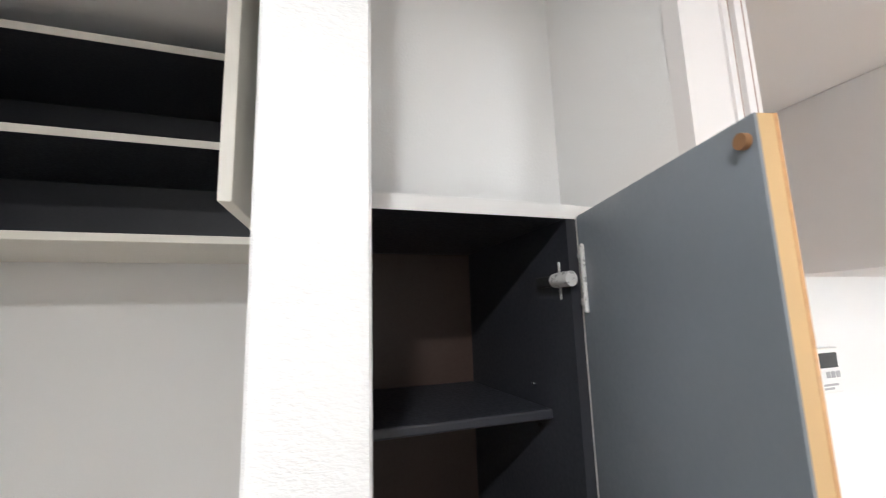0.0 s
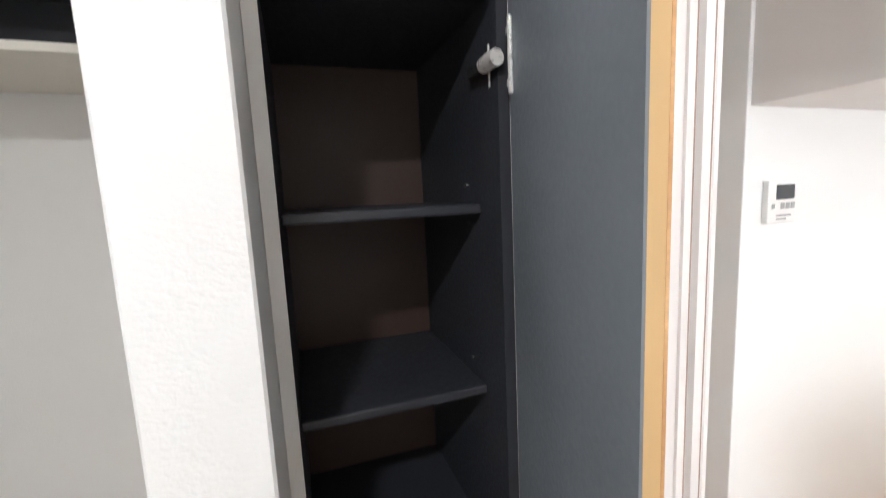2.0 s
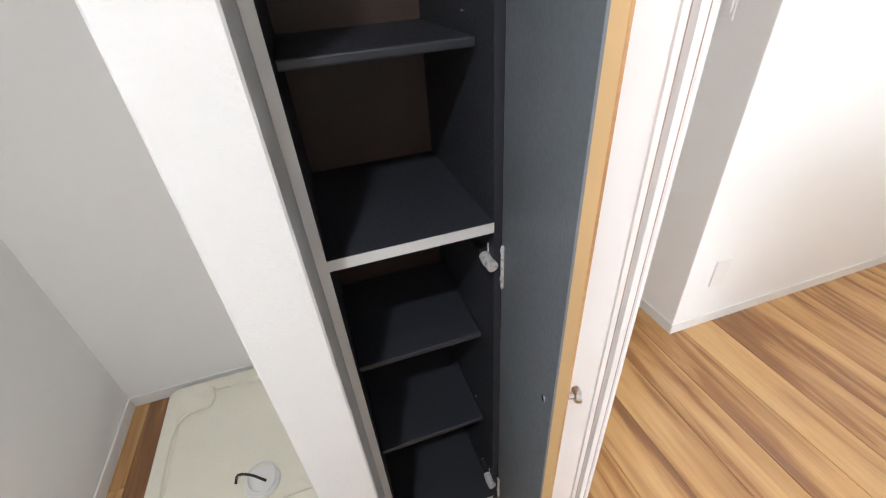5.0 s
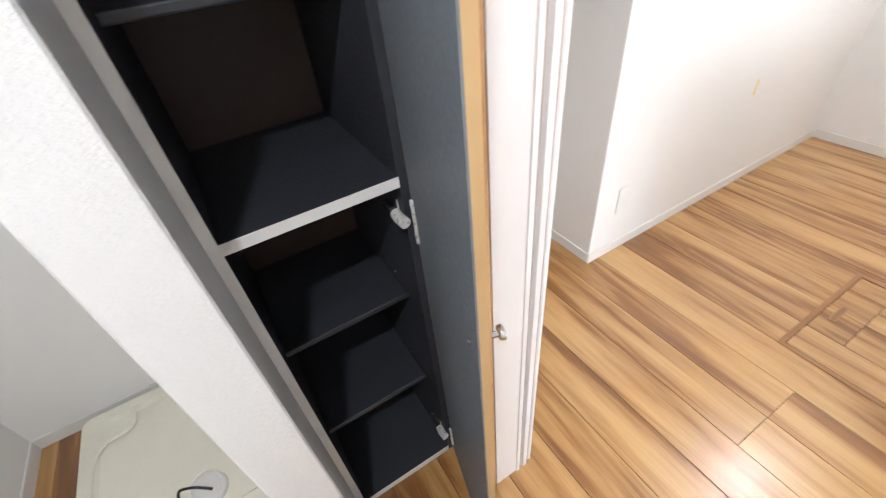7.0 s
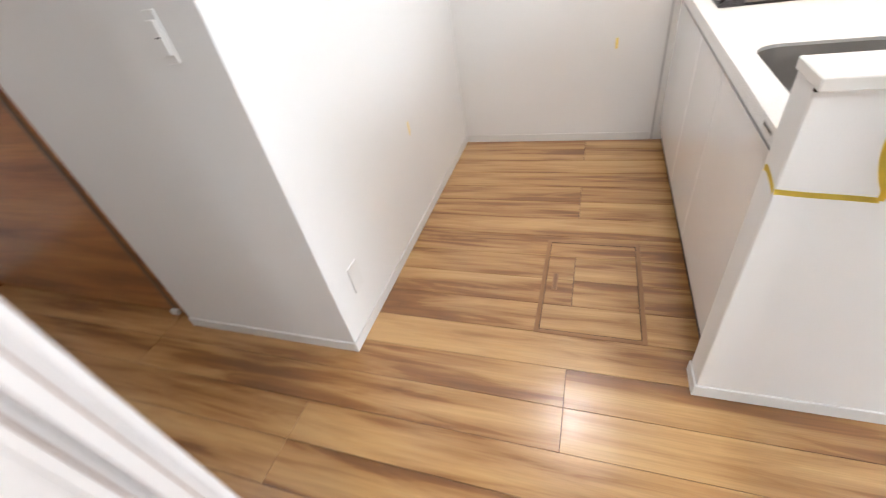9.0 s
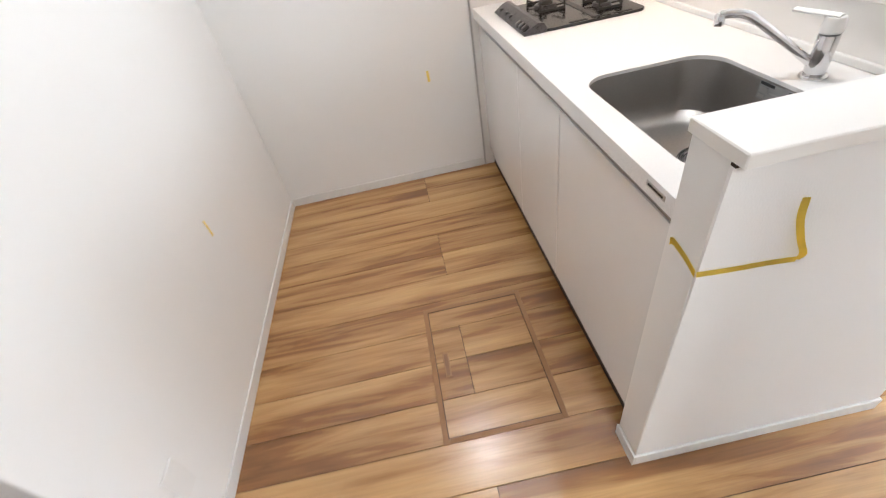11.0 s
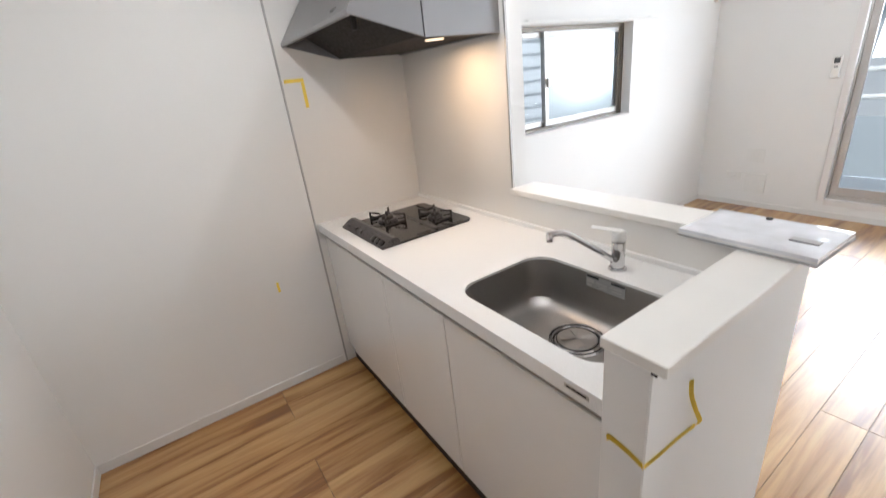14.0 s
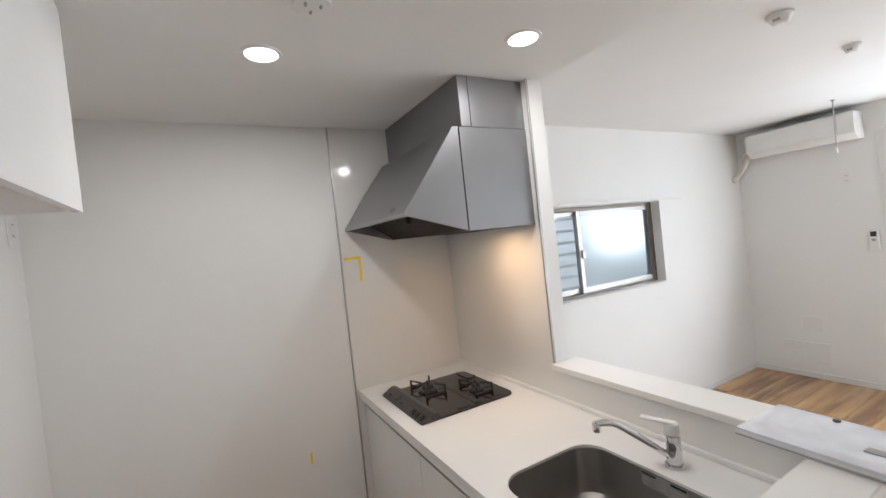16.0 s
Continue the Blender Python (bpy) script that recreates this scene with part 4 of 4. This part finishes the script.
def upper_cupboard():
    x0, x1, y0, y1, z0, z1 = -0.748, 0.006, 1.05, 1.378, 1.808, 2.228
    ob = thing("laundry_cupboard", "open cream cupboard with dark shelves over the washer space", "cupboard", (-0.37, 1.2, 1.808))
    inv = Matrix.Translation((0.37, -1.2, -1.808))

    def put(name, b, mat, lab="", parent=None, bev=0.001):
        bm = box(*b, bev)
        bmesh.ops.transform(bm, matrix=inv, verts=bm.verts)
        return part(name, bm, mat, parent or ob, lab)

    put("bottom_panel", (x0, x1, y0, y1, z0, z0 + 0.016), CUPCREAM)
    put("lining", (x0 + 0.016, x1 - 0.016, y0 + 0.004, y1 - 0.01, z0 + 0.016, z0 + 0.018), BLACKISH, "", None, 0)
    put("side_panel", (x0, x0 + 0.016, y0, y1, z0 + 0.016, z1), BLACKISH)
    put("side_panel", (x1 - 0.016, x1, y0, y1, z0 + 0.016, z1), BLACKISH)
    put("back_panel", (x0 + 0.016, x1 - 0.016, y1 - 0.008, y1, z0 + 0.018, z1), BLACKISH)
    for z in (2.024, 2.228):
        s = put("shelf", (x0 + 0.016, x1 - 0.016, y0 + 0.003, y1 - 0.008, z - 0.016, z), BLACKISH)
        put("edge_band", (x0 + 0.016, x1 - 0.016, y0 + 0.0005, y0 + 0.003, z - 0.016, z), CUPCREAM, "cream edge band", s, 0)
    bm = box(-0.018, 0, -0.355, 0, 0, z1 - z0, 0.001)
    bmesh.ops.transform(bm, matrix=inv @ Matrix.Translation((x1 - 0.001, y0 - 0.003, z0 - 0.004)) @ Matrix.Rotation(radians(-6.5), 4, "Z"), verts=bm.verts)
    part("door", bm, CUPCREAM, ob, "open cream door")
    put("door", (x0 + 0.002, x0 + 0.020, y0 - 0.345, y0 - 0.004, z0 - 0.002, z1 - 0.01), CUPCREAM, "open cream door")


CUPCREAM = varied("cream_laminate", (0.74, 0.71, 0.64), 0.4, 4, 0.04)
upper_cupboard()


def washer_pan():
    x0, x1, y0, y1 = -0.600, 0.004, 0.74, 1.352
    ob = thing("washer_pan", "cream plastic washing machine tray with raised rims", "washer tray", (-0.3, 1.04, 0))
    inv = Matrix.Translation((0.3, -1.04, 0))

    def put(name, bm, mat, lab="", smooth=False, parent=None):
        bmesh.ops.transform(bm, matrix=inv, verts=bm.verts)
        return part(name, bm, mat, parent or ob, lab, smooth)

    bm = bmesh.new()
    rings = []
    for inset, z, r in ((0, 0.0, 0.03), (0.004, 0.05, 0.03), (0.010, 0.058, 0.03), (0.05, 0.058, 0.04), (0.062, 0.046, 0.05), (0.11, 0.044, 0.07)):
        rings.append([bm.verts.new((x, y, z)) for x, y in round_rect(x0 + inset, x1 - inset, y0 + inset, y1 - inset, r, 6)])
    for a, b in zip(rings, rings[1:]):
        for i in range(len(a)):
            bm.faces.new((a[i], a[(i + 1) % len(a)], b[(i + 1) % len(a)], b[i]))
    bm.faces.new(rings[-1])
    bm.faces.new(rings[0][::-1])
    put("tray", bm, PANPLASTIC, "", True)
    ridge = [(-0.545, 0.80, 0.058), (-0.545, 1.17, 0.058), (-0.44, 1.225, 0.058), (-0.44, 1.305, 0.058)]
    put("ridge", tube(arc(ridge, 6), 0.006, 8), PANPLASTIC, "", True)
    put("ridge", tube(arc([(-0.425, 1.305, 0.058), (-0.40, 1.29, 0.058), (-0.16, 1.29, 0.058), (-0.10, 1.24, 0.058)], 6), 0.005, 8), PANPLASTIC, "", True)
    trap = put("drain", cyl(0.055, 0.012, Matrix.Translation((-0.25, 0.87, 0.050)), 0.05, 28, 0.002), PLASTIC, "white drain fitting", True)
    put("clip", tube(arc([(-0.325, 0.885, 0.06), (-0.31, 0.893, 0.085), (-0.27, 0.875, 0.09), (-0.235, 0.86, 0.062)], 6), 0.004, 8), RUBBER, "black hose clip", True, trap)
    put("hose_ring", tube([(-0.245 + 0.042 * math.cos(a), 0.87 + 0.042 * math.sin(a), 0.075 + 0.012 * math.sin(a)) for a in [2 * math.pi * k / 20 for k in range(21)]], 0.003, 6), PLASTIC, "", True, trap)


washer_pan()

# ---- hall ----


def sliding_door():
    ob = thing("sliding_door", "reddish brown wood sliding door, closed, along the hall", "door", (1.41, 2.6, 0))
    inv = Matrix.Translation((-1.41, -2.6, 0))
    for name, b, mat in (("panel", (1.400, 1.435, HALL + 0.03, 3.40, 0.008, 2.02), SLIDEWOOD), ("frame", (1.375, 1.455, HALL, HALL + 0.028, 0, 2.06), SLIDEWOOD), ("frame", (1.375, 1.455, 3.40, 3.43, 0, 2.06), SLIDEWOOD), ("head", (1.375, 1.455, HALL + 0.028, 3.40, 2.022, 2.06), SLIDEWOOD), ("stile", (1.395, 1.400, 1.965, 1.995, 0.008, 2.02), EDGEBROWN)):
        bm = box(*b, 0.002)
        bmesh.ops.transform(bm, matrix=inv, verts=bm.verts)
        part(name, bm, mat, ob)
    bm = box(1.378, 1.398, 1.955, 2.0, 0.0, 0.03, 0.003)
    bmesh.ops.transform(bm, matrix=inv, verts=bm.verts)
    part("floor_guide", bm, PLASTIC, ob, "white floor guide")


EDGEBROWN = varied("grey_brown_strip", (0.20, 0.13, 0.08), 0.5, 5, 0.1)
sliding_door()

# ---- living room ----


def air_conditioner():
    x0, x1, y0, y1, z0, z1 = 2.275, 3.010, SOUTH, -4.035, 2.015, 2.228
    ob = thing("air_conditioner", "white wall air conditioner with a curved cover under the ceiling", "air conditioner", (2.62, SOUTH, 2.0))
    inv = Matrix.Translation((-2.62, -SOUTH, -2.0))

    def put(name, bm, mat, lab="", smooth=False, parent=None):
        bmesh.ops.transform(bm, matrix=inv, verts=bm.verts)
        return part(name, bm, mat, parent or ob, lab, smooth)

    prof = [(y0, z0 + 0.01), (y0, z1), (y1 - 0.02, z1), (y1 - 0.004, z1 - 0.012), (y1, z1 - 0.05), (y1, z0 + 0.075), (y1 - 0.01, z0 + 0.045), (y1 - 0.05, z0 + 0.012), (y1 - 0.08, z0)]
    put("body", prism(prof, x0, x1, "x", 0.002), PLASTIC)
    put("flap", prism([(y1 - 0.012, z0 + 0.040), (y1 - 0.048, z0 + 0.008), (y1 - 0.046, z0 + 0.005), (y1 - 0.008, z0 + 0.040)], x0 + 0.11, x1 - 0.03, "x"), PLASTIC)
    put("seam", box(x0 + 0.10, x0 + 0.102, y1 - 0.03, y1 + 0.0005, z0 + 0.05, z1 - 0.02), GREYPLASTIC)
    put("intake_grille", box(x0 + 0.04, x1 - 0.04, y0 + 0.02, y1 - 0.04, z1, z1 + 0.003), SCREEN, "dark air intake grille")
    cap = put("pipe_cover", cyl(0.034, 0.014, Matrix.Translation((3.172, -4.13, 1.855)) @ pose(0, 0, 0, 0, 90, 0), 0.032, 24, 0.002), CREAM, "cream round wall sleeve", True)
    put("pipe", tube(arc([(3.165, -4.13, 1.86), (3.12, -4.14, 1.90), (3.08, -4.16, 1.98), (3.05, -4.17, 2.06), (3.0, -4.18, 2.10)], 6), 0.017, 10), CREAM, "cream taped refrigerant pipe", True, cap)
    put("hose", tube(arc([(3.168, -4.15, 1.875), (3.145, -4.17, 1.93), (3.13, -4.19, 2.06), (3.02, -4.20, 2.12)], 6), 0.009, 8), CREAM, "", True, cap)


air_conditioner()


def side_window():
    y0, y1, z0, z1 = -2.93, -1.70, 1.04, 1.71
    xf = FAR + 0.075
    ob = tagged(thing("window_1", "frosted sliding window in a bronze and silver frame", "window", (xf, (y0 + y1) / 2, z0)), kind="structure")
    inv = Matrix.Translation((-xf, -(y0 + y1) / 2, -z0))

    def put(name, b, mat, lab="", parent=None, bev=0.002):
        bm = box(*b, bev)
        bmesh.ops.transform(bm, matrix=inv, verts=bm.verts)
        return part(name, bm, mat, parent or ob, lab)

    f = 0.028
    for b in ((y0, y0 + f, z0, z1), (y1 - f, y1, z0, z1), (y0 + f, y1 - f, z0, z0 + f), (y0 + f, y1 - f, z1 - f, z1)):
        put("window_frame", (xf, xf + 0.07, *b), SASH)
    mid = -2.07
    for n, (a, b, dx) in enumerate(((y0 + f, mid + 0.02, 0.006), (mid - 0.02, y1 - f, 0.032))):
        sash = put("sash", (xf + dx, xf + dx + 0.022, a, a + 0.030, z0 + f, z1 - f), SASH if n == 0 else SASHLIGHT)
        put("sash_rail", (xf + dx, xf + dx + 0.022, b - 0.036, b, z0 + f, z1 - f), SASHLIGHT, "", sash)
        for za, zb in ((z0 + f, z0 + f + 0.040), (z1 - f - 0.034, z1 - f)):
            put("sash_rail", (xf + dx, xf + dx + 0.022, a + 0.03, b - 0.036, za, zb), SASHLIGHT, "", sash)
        pane = put("pane", (xf + dx + 0.009, xf + dx + 0.013, a + 0.03, b - 0.036, z0 + f + 0.04, z1 - f - 0.034), FROST if n == 0 else RIBBED, "", sash, 0)
        pane.visible_shadow = False
    put("latch", (xf - 0.010, xf + 0.006, mid - 0.022, mid + 0.004, 1.33, 1.39), SASHLIGHT, "metal crescent latch")
    put("window_sill", (FAR - 0.012, xf, y0 + 0.001, y1 - 0.001, z0 - 0.004, z0 + 0.008), PAINT)


side_window()


def curtain_rail():
    ob = thing("curtain_rail", "thin white curtain rail over the small window", "curtain rail", (FAR, -2.4, 1.715))
    part("rail", box(-0.045, -0.020, -0.78, 0.85, 0.0, 0.016, 0.002), PLASTIC, ob)
    for y in (-0.70, -0.30, 0.12, 0.6):
        part("bracket", box(-0.03, 0, y - 0.012, y + 0.012, 0.014, 0.022, 0.001), PLASTIC, ob)


curtain_rail()


def glass_door():
    x0, x1, z0, z1 = -0.2, 2.18, 0.14, 2.06
    yf = SOUTH - 0.06
    ob = tagged(thing("window_2", "tall sliding glass door to the balcony in a bronze frame", "glass door", (1.4, yf, z0)), kind="structure")
    inv = Matrix.Translation((-1.4, -yf, -z0))

    def put(name, b, mat, lab="", parent=None, bev=0.002):
        bm = box(*b, bev)
        bmesh.ops.transform(bm, matrix=inv, verts=bm.verts)
        return part(name, bm, mat, parent or ob, lab)

    for b in ((x0 - 0.03, x0 + 0.02, z0, z1), (x1 - 0.02, x1 + 0.03, z0, z1), (x0 + 0.02, x1 - 0.02, z1 - 0.02, z1 + 0.03), (x0 + 0.02, x1 - 0.02, z0 - 0.03, z0 + 0.02)):
        put("casing", (b[0], b[1], yf + 0.045, SOUTH + 0.012, b[2], b[3]), PAINT, "white painted casing")
    f = 0.012
    for b in ((x0 + 0.02, x0 + 0.02 + f, z0 + 0.02, z1 - 0.02), (x1 - 0.02 - f, x1 - 0.02, z0 + 0.02, z1 - 0.02), (x0 + 0.033, x1 - 0.033, z1 - 0.05, z1 - 0.02), (x0 + 0.033, x1 - 0.033, z0 + 0.02, z0 + 0.05)):
        put("window_frame", (b[0], b[1], yf - 0.04, yf + 0.04, b[2], b[3]), SASHLIGHT)
    for a, b, dy in ((x1 - 1.20, x1 - 0.033, 0.012), (x0 + 0.033, x1 - 1.15, -0.022)):
        sash = put("sash", (a, a + 0.05, yf + dy - 0.012, yf + dy + 0.012, z0 + 0.05, z1 - 0.05), SASHLIGHT)
        put("sash_rail", (b - 0.05, b, yf + dy - 0.012, yf + dy + 0.012, z0 + 0.05, z1 - 0.05), SASHLIGHT, "", sash)
        for za, zb in ((z0 + 0.05, z0 + 0.12), (z1 - 0.10, z1 - 0.05)):
            put("sash_rail", (a + 0.05, b - 0.05, yf + dy - 0.012, yf + dy + 0.012, za, zb), SASHLIGHT, "", sash)
        pane = put("pane", (a + 0.05, b - 0.05, yf + dy - 0.003, yf + dy + 0.003, z0 + 0.12, z1 - 0.10), CLEAR, "", sash, 0)
        pane.visible_shadow = False


glass_door()


def laundry_hook():
    ob = thing("laundry_pole_hanger", "thin metal laundry rod hanging from the ceiling", "laundry hanger", (2.286, -3.71, CEIL_LIVING))
    part("base", cyl(0.014, 0.008, Matrix.Translation((0, 0, -0.004)), 0.012, 16), ALU, ob)
    part("rod", cyl(0.004, 0.34, Matrix.Translation((0, 0, -0.178)), None, 10), ALU, ob)
    part("tip", cyl(0.008, 0.04, Matrix.Translation((0, 0, -0.366)), 0.006, 12), PLASTIC, ob, "white plastic tip")


laundry_hook()

# ---- outside ----
structure("ground", box(-60, 60, -160, -4.9, -3.2, -3.0), GROUND, "flat ground seen beyond the balcony", "ground")
structure("balcony", box(-1.2, 4.2, -5.6, -4.42, -0.25, 0.05), CONCRETE, "grey concrete balcony floor", "balcony")


def railing():
    ob = thing("balcony_railing", "pale balcony parapet with two white metal rails", "railing", (1.5, -5.5, 0.05))
    part("parapet", box(-2.7, 2.7, -0.01, 0.01, 0.02, 0.62, 0.002), FROST, ob, "pale translucent parapet panel")
    for z in (0.80, 1.05):
        part("rail", tube([(-2.7, 0, z), (2.7, 0, z)], 0.025, 10), PLASTIC, ob)
    for k in range(6):
        part("post", box(-2.6 + k * 1.02, -2.56 + k * 1.02, -0.02, 0.02, 0.55, 1.05, 0.003), PLASTIC, ob)


railing()


def house(x, y, w, d, h, mat, label):
    ob = thing("house", label, "house", (x, y, -3.0), "houses beyond the balcony")
    part("wall", box(-w / 2, w / 2, -d / 2, d / 2, 0, h), mat, ob)
    part("roof", prism([(-w / 2 - 0.4, h), (0, h + w * 0.28), (w / 2 + 0.4, h), (w / 2 + 0.4, h - 0.15), (-w / 2 - 0.4, h - 0.15)], -d / 2 - 0.4, d / 2 + 0.4, "y"), ROOFING, ob)
    for fl in range(2):
        for k in range(3):
            wx = -w / 2 + w * (k + 0.5) / 3
            win = part("window", box(wx - 0.6, wx + 0.6, d / 2, d / 2 + 0.05, 0.9 + fl * 2.7, 2.1 + fl * 2.7, 0.02), SASHLIGHT, ob)
            part("pane", box(wx - 0.52, wx + 0.52, d / 2 + 0.05, d / 2 + 0.06, 0.98 + fl * 2.7, 2.02 + fl * 2.7), GREYPLASTIC, win)


house(5.5, -20, 8, 8, 5.6, FACADE, "two-storey pale house with a grey gable roof")
house(-4.5, -24, 9, 8, 5.6, SIDING, "two-storey house clad in pale siding")
house(15, -30, 9, 9, 5.8, SIDING, "two-storey house clad in pale siding")
neighbour = tagged(link("neighbour_wall", box(9.0, 9.2, -9.0, 4.0, -3.0, 4.2), NEIGHBOUR), "pale siding wall outside the small window", "wall", kind="structure")
for k in range(24):
    part("siding_board", prism([(8.93, -3.0 + 0.3 * k), (8.999, -3.0 + 0.3 * k), (8.999, -2.71 + 0.3 * k), (8.98, -2.71 + 0.3 * k)], -9.0, 4.0, "y"), NEIGHBOUR, neighbour)
tagged(link("backdrop", box(-90, 90, -71, -70, -3, 60), SKYGLOW), "pale overcast sky beyond the houses", "sky", kind="structure")

# ---- floor boards ----
STRIP, LENGTH, X0 = 0.15, 1.80, 1.105
cuts = {}


def board(x, ya, yb):
    key = round(yb - ya, 3)
    if key not in cuts:
        bm = box(0.0009, STRIP - 0.0009, 0.0010, key - 0.0010, -0.006, 0, 0.0005)
        ob = link("board", bm, FLOORWOOD, floor)
        cuts[key] = ob.data
    else:
        ob = new("board", cuts[key])
        ob.parent = floor
    ob.location = (x, ya, 0)


for k in range(-14, 14):
    x = X0 + STRIP * k
    y = (0.139 if (k // 2) % 2 == 0 else 1.039) - 3 * LENGTH
    lo, hi = SOUTH - 0.02, 3.5
    while y < hi:
        a, b = max(y, lo), min(y + LENGTH, hi)
        if b - a > 0.02:
            board(x, a, b)
        y += LENGTH
